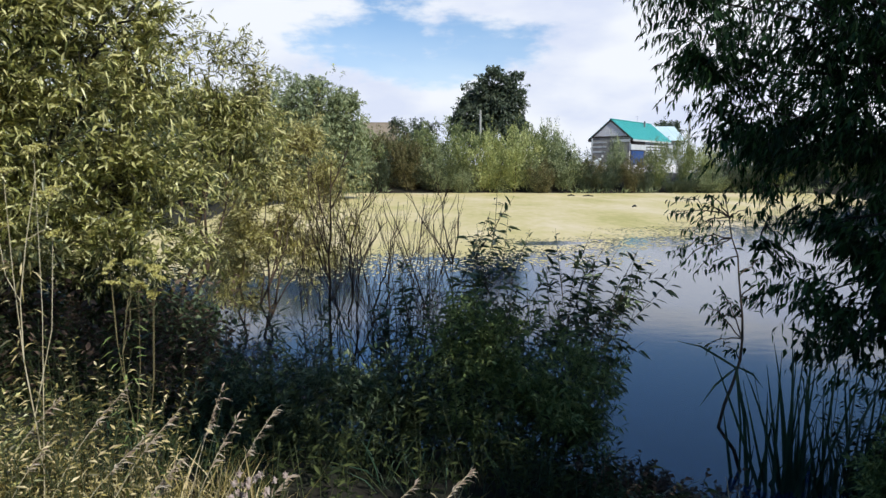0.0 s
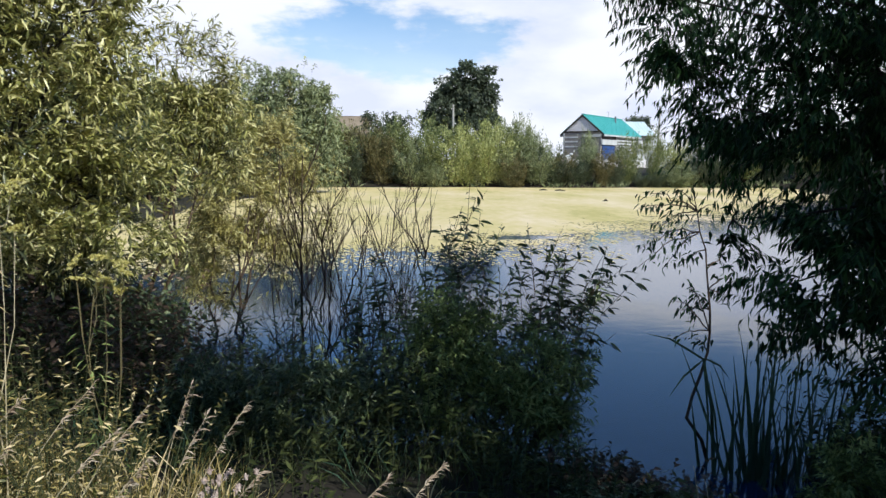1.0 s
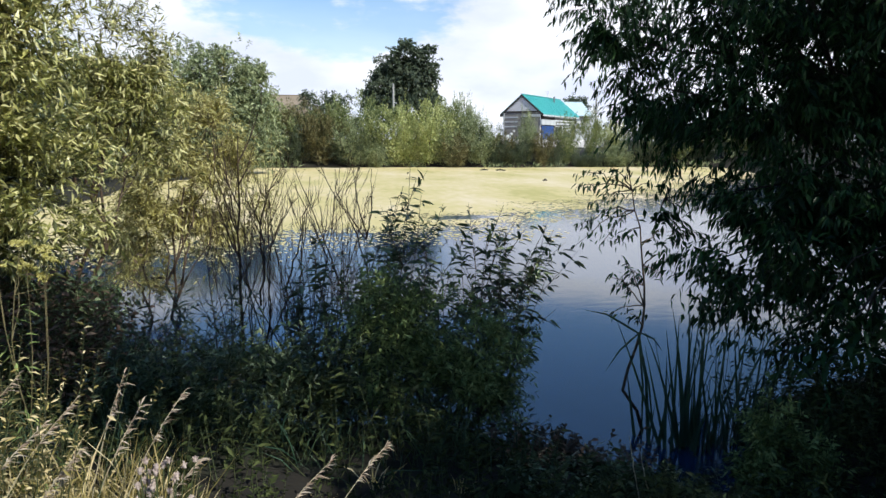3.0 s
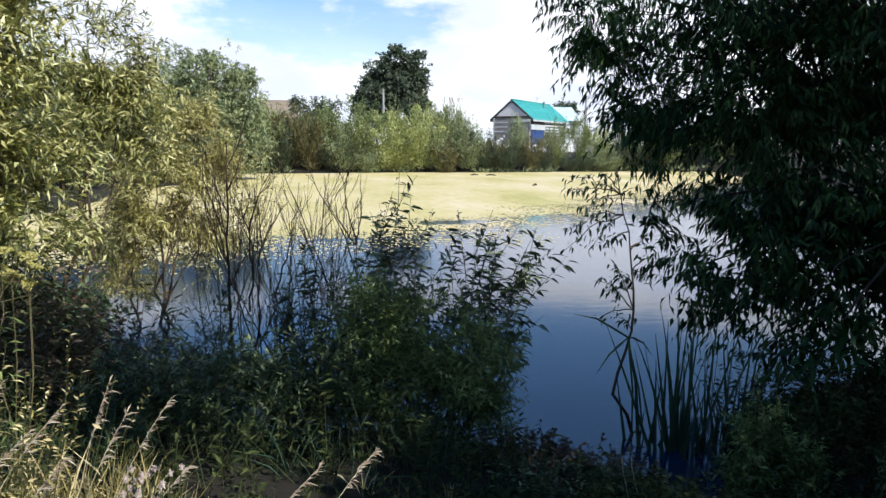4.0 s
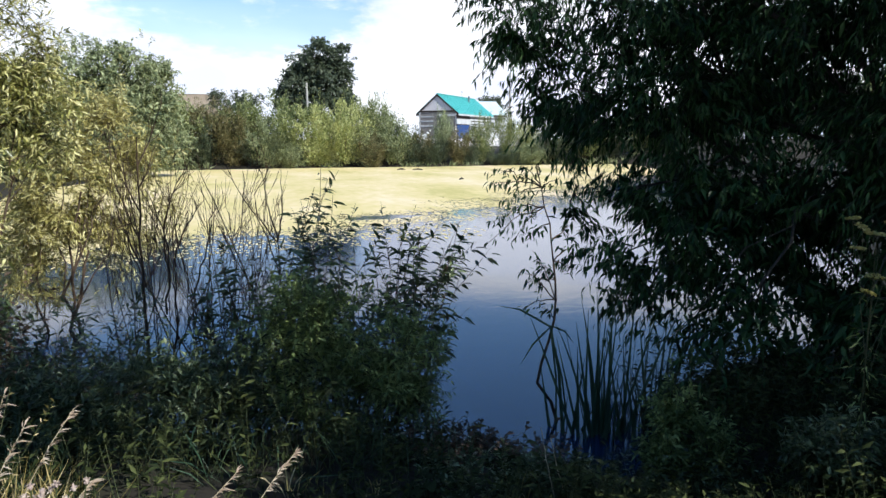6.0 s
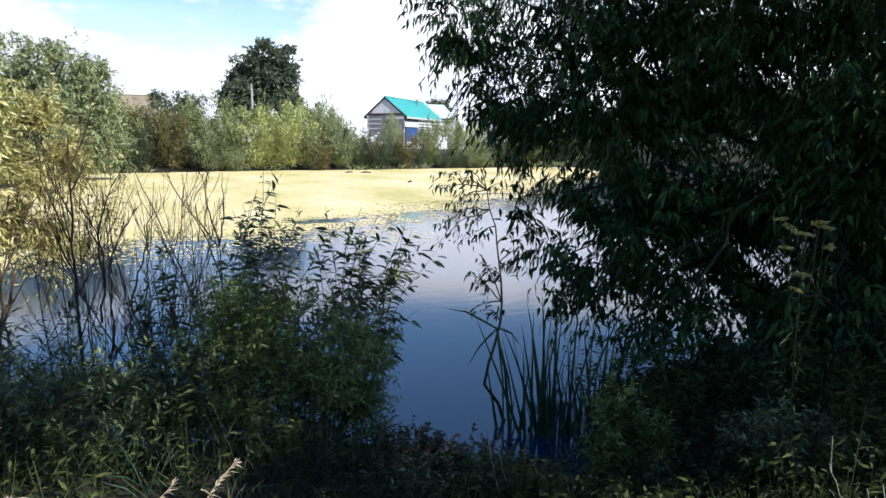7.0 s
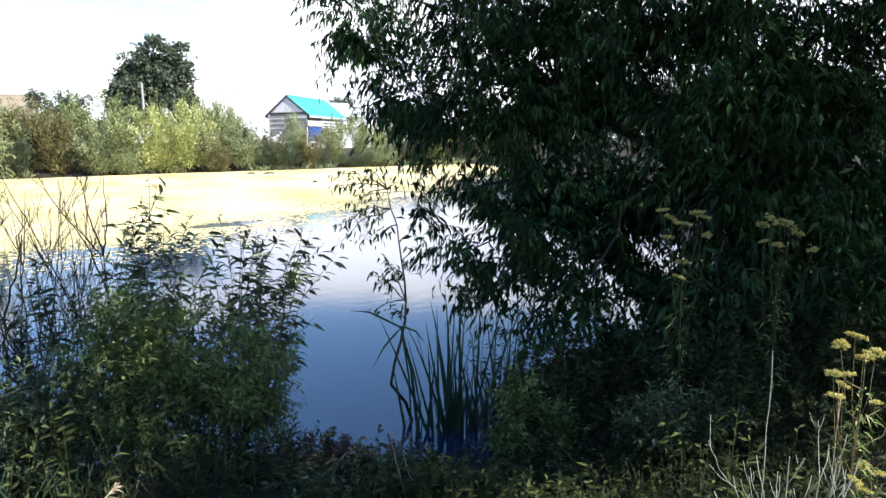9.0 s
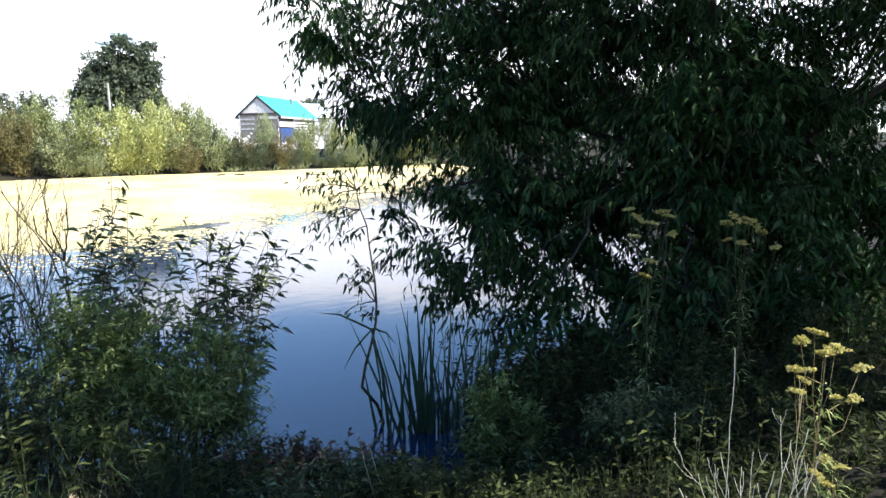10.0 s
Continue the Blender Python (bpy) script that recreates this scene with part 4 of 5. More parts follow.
# unseen tree, added so its lobes shade the bank and bush foot
overhead_lobes = [((8.8, 2.2, 6.2), (2.4, 1.8, 2.2)), ((6.0, 2.4, 6.3), (2.0, 1.6, 1.3)), ((3.5, 1.8, 5.7), (1.8, 1.2, 0.9), 0.3), ((2.3, 1.5, 5.8), (1.2, 1.1, 0.7), 1.0), ((3.7, 0.2, 5.6), (1.3, 0.9, 0.8), 0.3), ((2.3, 0.1, 5.7), (0.8, 0.6, 0.5), 1.6),
    ((5.0, 0.6, 5.5), (1.6, 1.2, 0.8)), ((7.2, 0.6, 5.2), (1.8, 1.2, 1.2)), ((2.1, 3.6, 6.0), (1.1, 1.1, 0.8)), ((5.4, -0.9, 5.6), (1.5, 0.6, 0.7)), ((7.0, -0.9, 5.6), (1.2, 0.6, 0.8)), ((4.2, -1.1, 5.6), (0.9, 0.5, 0.6)), ((6.8, -1.5, 5.6), (1.0, 0.4, 0.5), 1.2), ((0.0, 1.5, 5.45), (1.6, 0.5, 0.75), 1.2)]
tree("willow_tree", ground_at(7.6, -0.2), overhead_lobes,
     "unseen willow tree added overhead to shade the bank", "tree", M_WILLOW_DARK, 2200, 0.6, 11, 0.2, 0.055, 0.1, 0.3, 0.4, 0.2, 0.5, 2, False, M_BARK, "", True, 4, core=10000, clump=0.8, loose=1.2)
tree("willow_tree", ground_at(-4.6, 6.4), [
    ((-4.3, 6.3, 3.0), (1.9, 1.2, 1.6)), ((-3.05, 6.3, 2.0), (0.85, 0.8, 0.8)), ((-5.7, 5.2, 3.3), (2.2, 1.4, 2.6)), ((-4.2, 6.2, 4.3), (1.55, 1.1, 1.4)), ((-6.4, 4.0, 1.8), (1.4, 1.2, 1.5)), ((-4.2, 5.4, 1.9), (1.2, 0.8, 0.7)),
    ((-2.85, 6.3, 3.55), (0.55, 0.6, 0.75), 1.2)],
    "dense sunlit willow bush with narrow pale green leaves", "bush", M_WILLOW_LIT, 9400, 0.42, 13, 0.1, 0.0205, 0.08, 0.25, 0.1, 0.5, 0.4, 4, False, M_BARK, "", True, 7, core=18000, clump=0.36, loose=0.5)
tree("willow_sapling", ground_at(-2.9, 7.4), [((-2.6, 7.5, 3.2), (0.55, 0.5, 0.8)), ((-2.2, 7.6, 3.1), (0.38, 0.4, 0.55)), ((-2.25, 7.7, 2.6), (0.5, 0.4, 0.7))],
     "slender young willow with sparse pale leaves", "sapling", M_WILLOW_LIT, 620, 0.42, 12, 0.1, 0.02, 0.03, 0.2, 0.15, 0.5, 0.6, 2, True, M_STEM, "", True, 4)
tree("yellow_willow", ground_at(-2.7, 9.0), [((-2.5, 9.8, 2.2), (0.8, 0.7, 1.2)), ((-2.1, 10.0, 1.5), (0.5, 0.5, 1.0)), ((-3.0, 9.6, 1.2), (0.8, 0.6, 1.0)), ((-2.0, 10.0, 2.6), (0.4, 0.35, 0.7)), ((-1.75, 9.9, 2.3), (0.4, 0.45, 0.8), 0.6), ((-1.5, 10.0, 1.7), (0.35, 0.4, 0.7), 0.35)],
     "yellowing willow bush leaning over the duckweed", "bush", M_WILLOW_YEL, 1750, 0.42, 12, 0.1, 0.02, 0.022, 0.25, 0.2, 0.6, 0.5, 4, False, M_STEM, "", True, 2, core=300, clump=0.5, loose=0.4)

tree("thicket", ground_at(-3.7, 6.7), [((-4.9, 6.9, 0.95), (0.9, 0.5, 0.85)), ((-3.7, 7.0, 0.85), (0.9, 0.5, 0.8)), ((-2.8, 6.8, 0.6), (0.55, 0.4, 0.55))],
     "dark green leafy thicket shaded by the willow bush", "bush", M_WILLOW, 700, 0.4, 10, 0.09, 0.028, 0.02, 0.2, 0.2, 0.5, 0.5, 3, False, M_STEM, "", True, 2, core=5000, clump=0.5, loose=1.2)

# unseen trees added behind the path: they close the back and block its sky light
for bx, by, hh in ((-5.0, -4.2, 5.6), (-1.2, -4.8, 5.8), (2.0, -5.4, 5.6), (-8.6, -1.5, 5.4)):
    tree("willow_tree", ground_at(bx, by), [((bx, by, hh * 0.55), (2.5, 1.7, hh * 0.42)), ((bx - 1, by - 0.6, hh * 0.4), (1.8, 1.5, hh * 0.36)), ((bx + 1, by - 0.4, hh * 0.45), (1.8, 1.5, hh * 0.36))],
         "unseen leafy willow added behind the path to block sky light", "tree", M_WILLOW, 900, 0.6, 10, 0.2, 0.06, 0.12, 0.3, 0.4, 0.3, 0.45, 1, False, M_BARK, "willows behind the path", True, 4, core=4000)

# bare brown stems in the shallows
def bare_shrub(base, stems, label, fine=4, name="bare_shrub", category="shrub", group="bare shrubs in the shallows", mat=None, bend=0.05):
    """Leafless stems; each gives (foot, tip, radius, side branches), and the branches fork and turn upwards."""
    base = np.asarray(base, float)
    ob = thing(name, base, label, category, group)

    def branch(s, start, way, ln, r, level):
        t = np.linspace(0, 1, 7)[:, None]
        bend = unit(way * np.array([0.35, 0.35, 0]) + np.array([0, 0, 1.0]))
        pts = start + unit(way) * ln * t * (1 - 0.45 * t) + bend * ln * 0.5 * t ** 2 + rng.normal(size=(7, 3)) * 0.018 * ln * t
        tube(s, pts, np.linspace(r, max(r * 0.35, 0.0012), 7), 5)
        if level:
            for _ in range(fine):
                k = rng.integers(1, 6)
                w = unit(pts[k + 1] - pts[k]) + unit(rng.normal(size=3)) * 0.6
                branch(s, pts[k], w, ln * rng.uniform(0.3, 0.6), max(r * 0.55, 0.001), level - 1)

    for foot, tip, r, sides in stems:
        s = Sheaf()
        a, e = np.asarray(foot, float) - base, np.asarray(tip, float) - base
        t = np.linspace(0, 1, 12)[:, None]
        pts = a + (e - a) * t + rng.normal(size=3) * np.sin(np.pi * t) * bend + rng.normal(size=(12, 3)) * 0.16 * bend
        pts[0, 2] -= 0.3 if foot[2] < 0.1 else 0
        tube(s, pts, np.linspace(r, max(r * 0.25, 0.0018), 12), 6)
        ln = np.linalg.norm(e - a)
        for _ in range(sides):
            k = rng.integers(3, 11)
            w = unit(pts[k + 1] - pts[k]) + unit(rng.normal(size=3) * [1, 0.8, 0.3]) * 0.55
            branch(s, pts[k], w, ln * rng.uniform(0.16, 0.36), max(r * 0.34, 0.0013), 1)
        part("stem", s.mesh("stem", mat or M_STEM, True), ob)
    return ob


bare_shrub((-0.9, 6.1, 0.0), [((-1.05, 6.15, 0), (-1.03, 6.1, 2.42), 0.021, 8), ((-0.95, 6.1, 0), (-0.81, 6.1, 1.36), 0.016, 3), ((-0.9, 6.1, 0.9), (-1.0, 6.1, 2.0), 0.011, 8),
    ((-0.84, 6.1, 1.2), (-0.70, 6.1, 2.1), 0.011, 8), ((-0.8, 6.1, 1.3), (-0.5, 6.1, 1.88), 0.009, 4), ((-0.75, 6.1, 0), (-0.66, 6.1, 1.1), 0.015, 2), ((-0.67, 6.1, 1.0), (-0.46, 6.1, 1.9), 0.010, 4),
    ((-1.2, 6.2, 0), (-1.2, 6.2, 2.05), 0.009, 8), ((-1.3, 6.2, 0), (-1.42, 6.2, 1.85), 0.009, 8), ((-1.0, 6.2, 0), (-0.92, 6.2, 2.0), 0.008, 8), ((-0.8, 6.2, 0), (-0.78, 6.2, 1.9), 0.008, 8)]
    + [((-0.75 + 0.45 * rng.normal(), 6.2, 0), (-0.75 + 0.45 * rng.normal(), 6.2 + 0.15 * rng.normal(), rng.uniform(1.5, 2.1)), rng.uniform(0.006, 0.010), 5) for _ in range(16)],
    "leafless brown shrub with finely forked stems in shallow water")
bare_shrub((-0.15, 5.95, 0.0), [((-0.5, 6.0, 0), (-0.47, 6.1, 1.7), 0.012, 5), ((0.0, 6.0, 0.2), (-0.56, 6.1, 2.15), 0.011, 3), ((0.12, 5.9, 0), (0.09, 6.1, 1.58), 0.013, 1), ((0.14, 5.9, 0.9), (-0.35, 6.1, 2.16), 0.010, 2),
    ((0.09, 6.05, 1.5), (-0.03, 6.1, 2.15), 0.009, 3), ((0.09, 6.05, 1.5), (0.04, 6.1, 2.13), 0.008, 2), ((0.09, 6.05, 1.5), (0.14, 6.1, 2.14), 0.008, 3), ((-0.3, 6.0, 0), (-0.3, 6.1, 1.6), 0.008, 8), ((-0.2, 6.0, 0), (-0.12, 6.05, 1.45), 0.008, 5)]
    + [((-0.4 + 0.2 * rng.normal(), 6.05, 0), (-0.42 + 0.25 * rng.normal(), 6.1 + 0.1 * rng.normal(), rng.uniform(1.2, 1.8)), rng.uniform(0.006, 0.010), 6) for _ in range(12)],
    "leafless brown shrub leaning over shallow water")

# leafy willow shoots in the middle
tips = [(rng.uniform(0.3, 1.35), 5.3 + rng.normal() * 0.22, rng.uniform(0.9, 1.65)) for _ in range(20)] + [(rng.uniform(0.75, 1.6), 5.2 + rng.normal() * 0.12, rng.uniform(1.25, 1.72)) for _ in range(9)] + [(1.5, 5.1, 1.75), (1.42, 5.1, 1.5), (1.05, 5.2, 1.78), (1.25, 5.1, 1.2), (1.3, 5.1, 0.9)]
shoots("willow_shoots", (0.75, 5.2, land_z(0.75, 5.0)), tips, "leafy dark willow shoots at the water's edge", "shrub", M_WILLOW, M_STEM, 0.12, 0.027, 0.04, 0.42, hang=0.15, radius=0.007, side=4, foot=0.22)
tips = [(rng.uniform(-0.75, 0.4), 5.5 + rng.normal() * 0.22, rng.uniform(0.6, 1.4)) for _ in range(22)] + [(rng.uniform(-0.35, 0.45), 5.5 + rng.normal() * 0.15, rng.uniform(1.2, 1.62)) for _ in range(10)] + [(0.46, 5.75, 2.2), (0.52, 5.75, 2.05), (0.4, 5.7, 2.0), (0.58, 5.75, 1.92), (0.3, 5.7, 1.85), (0.5, 5.7, 1.75), (-0.35, 5.5, 1.6), (0.35, 5.7, 1.9)]
shoots("willow_shoots", (-0.1, 5.4, land_z(-0.1, 5.2)), tips, "leafy dark willow shoots at the water's edge", "shrub", M_WILLOW, M_STEM, 0.12, 0.025, 0.045, 0.42, hang=0.15, radius=0.007, side=3, foot=0.25)
tips = [(rng.uniform(-2.6, -0.9), 5.9 + rng.normal() * 0.3, rng.uniform(0.5, 1.2)) for _ in range(34)]
shoots("willow_shoots", (-1.8, 5.8, land_z(-1.8, 5.8)), tips, "thin dark willow shoots over shaded water", "shrub", M_WILLOW, M_STEM, 0.11, 0.017, 0.042, 0.3, hang=0.05, radius=0.006, side=3, foot=0.5)

# sparse young willow over open water
def sapling(base, top, branches, label):
    base, top = np.asarray(base, float), np.asarray(top, float)
    ob = thing("young_willow", base, label, "sapling")
    s = Sheaf()
    # the stem leans out, kinks back just above the water and then rises
    e = top - base
    t = np.linspace(0, 1, 14)
    kink = np.interp(t, [0, 0.15, 0.27, 0.42, 0.72, 1], [0, -0.24, -0.12, 0.04, 0.06, 0])
    main = e * t[:, None] + np.stack([kink, 0 * t, 0 * t], 1) + rng.normal(size=(14, 3)) * 0.006
    main[0, 2] -= 0.3
    tube(s, main, np.linspace(0.016, 0.004, 14), 7)
    part("trunk", s.mesh("trunk", M_STEM, True), ob)
    lv = Sheaf()
    for k, tip, leaves in branches:
        s = Sheaf()
        pts = bough(s, main[k], np.asarray(tip, float) - base, 0.007, 0.002, 0.10, 8, 5)
        part("branch", s.mesh("branch", M_STEM, True), ob)
        if leaves:
            u = rng.uniform(2.0, 7.0, leaves)
            i = u.astype(int).clip(0, 6)
            f = (u - i)[:, None]
            p = pts[i] * (1 - f) + pts[i + 1] * f + rng.normal(size=(leaves, 3)) * 0.03
            L = rng.uniform(0.04, 0.08, leaves)
            blades(lv, p, rng.normal(size=(leaves, 3)) * 0.5 + np.array([-0.35, 0, -0.7]), L, L * 0.3, 0.2, broad=True)
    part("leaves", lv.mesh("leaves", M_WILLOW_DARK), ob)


high_branches = [(12, (2.32, 5.8, 2.16), 16), (12, (2.02, 5.8, 2.12), 34), (12, (1.97, 5.75, 1.98), 34), (11, (1.98, 5.7, 1.62), 40), (11, (1.92, 5.6, 1.46), 22), (11, (2.2, 5.65, 1.48), 34),
    (12, (2.16, 5.7, 1.82), 36), (12, (2.62, 5.7, 2.02), 12), (13, (2.46, 5.8, 2.16), 4), (10, (2.3, 5.6, 1.5), 26)]
low_branches = [(6, (2.13, 5.3, 1.26), 16), (6, (2.28, 5.4, 1.42), 18), (6, (2.17, 5.3, 0.92), 12), (7, (2.22, 5.4, 1.12), 24), (7, (2.36, 5.4, 1.3), 20), (5, (2.3, 5.2, 0.95), 18), (8, (2.7, 5.5, 1.2), 12),
    (8, (2.78, 5.5, 1.45), 14), (9, (2.74, 5.6, 1.6), 10)]
sapling((2.42, 4.9, 0.0), (2.48, 5.8, 2.11), high_branches + low_branches,
        "sparse young willow leaning over open water")


def cattails(base, n, height, reach, label):
    ob = thing("cattail_clump", base, label, "cattails", "cattails in the shallows")
    for k in range(n):
        s = Sheaf()
        a = np.array([rng.normal() * reach * 0.35, rng.normal() * reach * 0.3, -0.25])
        lean = np.array([rng.normal() * 0.17, rng.normal() * 0.12, 1.0])
        h = height * (0.35 + 0.72 * rng.uniform() ** 0.7)
        bend = rng.uniform(0, 0.25) * (rng.uniform() < 0.5)
        t = np.linspace(0, 1, 8)[:, None]
        pts = a + unit(lean) * h * t + np.array([lean[0], lean[1], -0.25]) * (t ** 3) * bend * h * 2
        w = 0.014 * (1 - t[:, 0] ** 2 * 0.95) + 0.0008
        side = unit(np.array([rng.normal(), rng.normal(), 0]))
        fold = unit(np.cross(side, lean)) * 0.004
        v = np.stack([pts - side * w[:, None], pts + fold, pts + side * w[:, None]], 1)
        i, j = np.meshgrid(np.arange(7), np.arange(2), indexing="ij")
        s.add(v, [np.stack([i * 3 + j, i * 3 + j + 1, (i + 1) * 3 + j + 1, (i + 1) * 3 + j], -1).reshape(-1, 4)])
        part("leaf", s.mesh("leaf", M_REED, True), ob)
    return ob


for cx, cy, cn, ch in ((2.36, 4.75, 9, 0.95), (2.5, 4.62, 16, 1.3), (2.62, 4.6, 18, 1.5), (2.8, 4.55, 14, 1.15), (3.0, 4.6, 18, 1.2), (3.22, 4.8, 12, 1.15)):
    cattails((cx, cy, 0.0), cn, ch, 0.2, "green cattail clump standing in the shallows")


def broken_reed(base, knee, tip, width, label):
    """A dead cattail leaf, snapped over at the knee."""
    base = np.asarray(base, float)
    ob = thing("broken_reed", base, label, "cattail leaf", "snapped cattail leaves")
    k, e = np.asarray(knee, float) - base, np.asarray(tip, float) - base
    s = Sheaf()
    pts = np.array([(0, 0, -0.1), k * 0.5 + [0.02, 0, 0], k * 0.92, k + [0, 0, 0.02], k * 0.75 + e * 0.25 + [0, 0, 0.035], k * 0.4 + e * 0.6 + [0, 0, 0.05], e])
    w = np.array([0.7, 0.9, 0.9, 1.0, 1.0, 0.8, 0.1]) * width
    t = unit(np.gradient(pts, axis=0))
    side = unit(np.cross(t, np.array([0.2, 1.0, 0.1])))
    fold = np.array([0, -0.25, 0.0]) * w[:, None]
    v = np.stack([pts - side * w[:, None], pts + fold, pts + side * w[:, None]], 1)
    i, j = np.meshgrid(np.arange(6), np.arange(2), indexing="ij")
    s.add(v, [np.stack([i * 3 + j, i * 3 + j + 1, (i + 1) * 3 + j + 1, (i + 1) * 3 + j], -1).reshape(-1, 4)])
    part("leaf", s.mesh("leaf", M_REED, True), ob)


broken_reed((2.42, 4.85, 0.0), (2.25, 4.9, 0.84), (1.79, 4.9, 1.07), 0.009, "dark cattail leaf snapped over the water")
broken_reed((2.35, 4.8, 0.0), (2.25, 4.88, 0.85), (1.98, 4.88, 0.56), 0.010, "dark cattail leaf snapped over the water")
broken_reed((2.3, 4.84, 0.0), (2.24, 4.86, 0.86), (2.45, 4.86, 0.71), 0.009, "dark cattail leaf snapped over the water")


# ---- near bank: weeds and grass ----
def weeds(name, n, x0, x1, y0, y1, h0, h1, mat, label, leaf=0.07, leaf_w=0.019, count=18, density=None):
    """A thicket of leafy herb stems."""
    x, y = rng.uniform(x0, x1, n), rng.uniform(y0, y1, n)
    ok = (inside(x, y) < 0.15) & ~open_bank(x, y)
    border = np.minimum(np.minimum(x - x0, x1 - x), np.minimum(y - y0, y1 - y)) / 0.5 + 0.5 * wavy(x, y, 0.6, 0.6, 35)
    ok &= border > rng.uniform(-0.4, 0.6, n)
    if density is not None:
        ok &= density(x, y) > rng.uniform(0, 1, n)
    x, y = x[ok], y[ok]
    st, lv = Sheaf(), Sheaf()
    start = np.stack([x, y, land(x, y) - 0.03], -1)
    way = rng.normal(size=start.shape) * 0.22 + np.array([0, 0, 1.0])
    tall = h0 + (h1 - h0) * np.clip(0.5 + 0.6 * wavy(x, y, 0.45, 0.45, 41) + rng.normal(size=len(x)) * 0.15, 0, 1.2)
    twigs(st, lv, start, way, tall, count, leaf, leaf_w, 0.08, 0.1, 0.9, 0.003, True, 0.1)
    ob = thing(name, (0, 0, 0), label, "weeds", kind="stuff")
    part("stems", st.mesh("stems", M_STEM_GREEN), ob)
    part("leaves", lv.mesh("leaves", mat), ob)


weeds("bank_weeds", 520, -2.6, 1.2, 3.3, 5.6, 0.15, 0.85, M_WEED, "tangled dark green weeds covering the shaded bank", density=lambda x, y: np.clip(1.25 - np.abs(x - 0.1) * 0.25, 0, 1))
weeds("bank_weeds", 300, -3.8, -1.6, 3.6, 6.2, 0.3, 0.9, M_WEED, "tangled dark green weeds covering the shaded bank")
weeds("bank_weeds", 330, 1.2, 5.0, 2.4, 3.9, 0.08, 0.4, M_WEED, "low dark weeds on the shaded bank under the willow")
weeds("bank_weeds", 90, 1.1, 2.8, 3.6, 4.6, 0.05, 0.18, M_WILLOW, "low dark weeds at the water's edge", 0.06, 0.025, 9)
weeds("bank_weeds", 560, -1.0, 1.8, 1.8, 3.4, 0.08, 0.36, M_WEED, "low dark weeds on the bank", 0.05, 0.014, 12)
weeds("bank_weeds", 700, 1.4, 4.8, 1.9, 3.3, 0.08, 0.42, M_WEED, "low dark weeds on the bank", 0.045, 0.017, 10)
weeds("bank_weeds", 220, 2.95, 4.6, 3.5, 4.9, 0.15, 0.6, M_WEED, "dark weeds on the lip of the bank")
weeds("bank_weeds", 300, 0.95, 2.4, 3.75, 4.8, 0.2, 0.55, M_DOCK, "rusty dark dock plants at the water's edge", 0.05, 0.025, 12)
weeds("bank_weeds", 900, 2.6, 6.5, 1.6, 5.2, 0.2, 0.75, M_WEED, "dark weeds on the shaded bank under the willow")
# pool of sun put into leaf colour; density keeps it to the strip
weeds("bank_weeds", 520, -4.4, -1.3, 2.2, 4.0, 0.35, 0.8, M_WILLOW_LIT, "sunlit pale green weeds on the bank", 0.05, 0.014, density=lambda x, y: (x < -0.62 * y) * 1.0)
# brown weeds added to stand for the bush's shaded inside
weeds("shade_fill_weeds", 850, -5.4, -1.8, 4.6, 6.8, 0.5, 1.35, M_DOCK, "brown weeds added to fill the shade under the willow bush", 0.08, 0.028, 14)
weeds("bank_weeds", 320, 0.8, 3.0, 2.9, 4.3, 0.1, 0.34, M_WILLOW, "olive green weeds on the lip of the bank", 0.05, 0.016, 14)
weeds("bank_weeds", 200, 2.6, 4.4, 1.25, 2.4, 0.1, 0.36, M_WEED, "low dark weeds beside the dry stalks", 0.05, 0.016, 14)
tree("weed_bush", ground_at(0.5, 4.5), [((0.3, 4.7, 0.88), (0.5, 0.4, 0.6)), ((0.8, 4.6, 0.7), (0.45, 0.35, 0.5))],
     "rounded yellow-green herb bush on the shaded bank", "bush", M_HERB, 850, 0.28, 16, 0.06, 0.013, 0.012, 0.1, 0.1, 0.8, 0.4, 4, True, M_STEM_GREEN, "", True, 3, core=3200, clump=0.3)
tree("weed_bush", ground_at(-0.8, 4.5), [((-0.5, 4.6, 0.7), (0.6, 0.4, 0.45)), ((-1.3, 4.7, 0.65), (0.6, 0.4, 0.4))],
     "dark grey-green herb bush on the shaded bank", "bush", M_WILLOW, 550, 0.28, 16, 0.06, 0.013, 0.012, 0.1, 0.1, 0.8, 0.4, 3, True, M_STEM_GREEN, "", True, 3, core=2200, clump=0.3)
tree("weed_bush", ground_at(2.66, 3.6), [((2.62, 3.62, 0.5), (0.17, 0.2, 0.34)), ((2.76, 3.55, 0.36), (0.2, 0.2, 0.24)), ((2.5, 3.6, 0.3), (0.15, 0.15, 0.18))],
     "yellow-green herb bush on the lip of the bank", "bush", M_HERB, 330, 0.2, 14, 0.055, 0.014, 0.008, 0.1, 0.1, 0.8, 0.4, 3, True, M_STEM_GREEN, "", True, 2, core=700, clump=0.2)
tree("weed_bush", ground_at(3.1, 2.75), [((3.05, 2.8, 0.66), (0.3, 0.22, 0.2)), ((3.4, 2.7, 0.62), (0.25, 0.2, 0.16))],
     "low green herb bush on the shaded bank", "bush", M_WILLOW, 360, 0.2, 14, 0.055, 0.015, 0.008, 0.1, 0.1, 0.8, 0.4, 2, True, M_STEM_GREEN, "", True, 2, core=800, clump=0.2)

# yellowing weeds, coloured bright to stand for the sunlit bank edge
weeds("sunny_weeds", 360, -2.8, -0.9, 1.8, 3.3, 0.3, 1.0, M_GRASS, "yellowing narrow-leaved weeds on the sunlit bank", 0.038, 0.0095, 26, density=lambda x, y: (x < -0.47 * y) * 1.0)
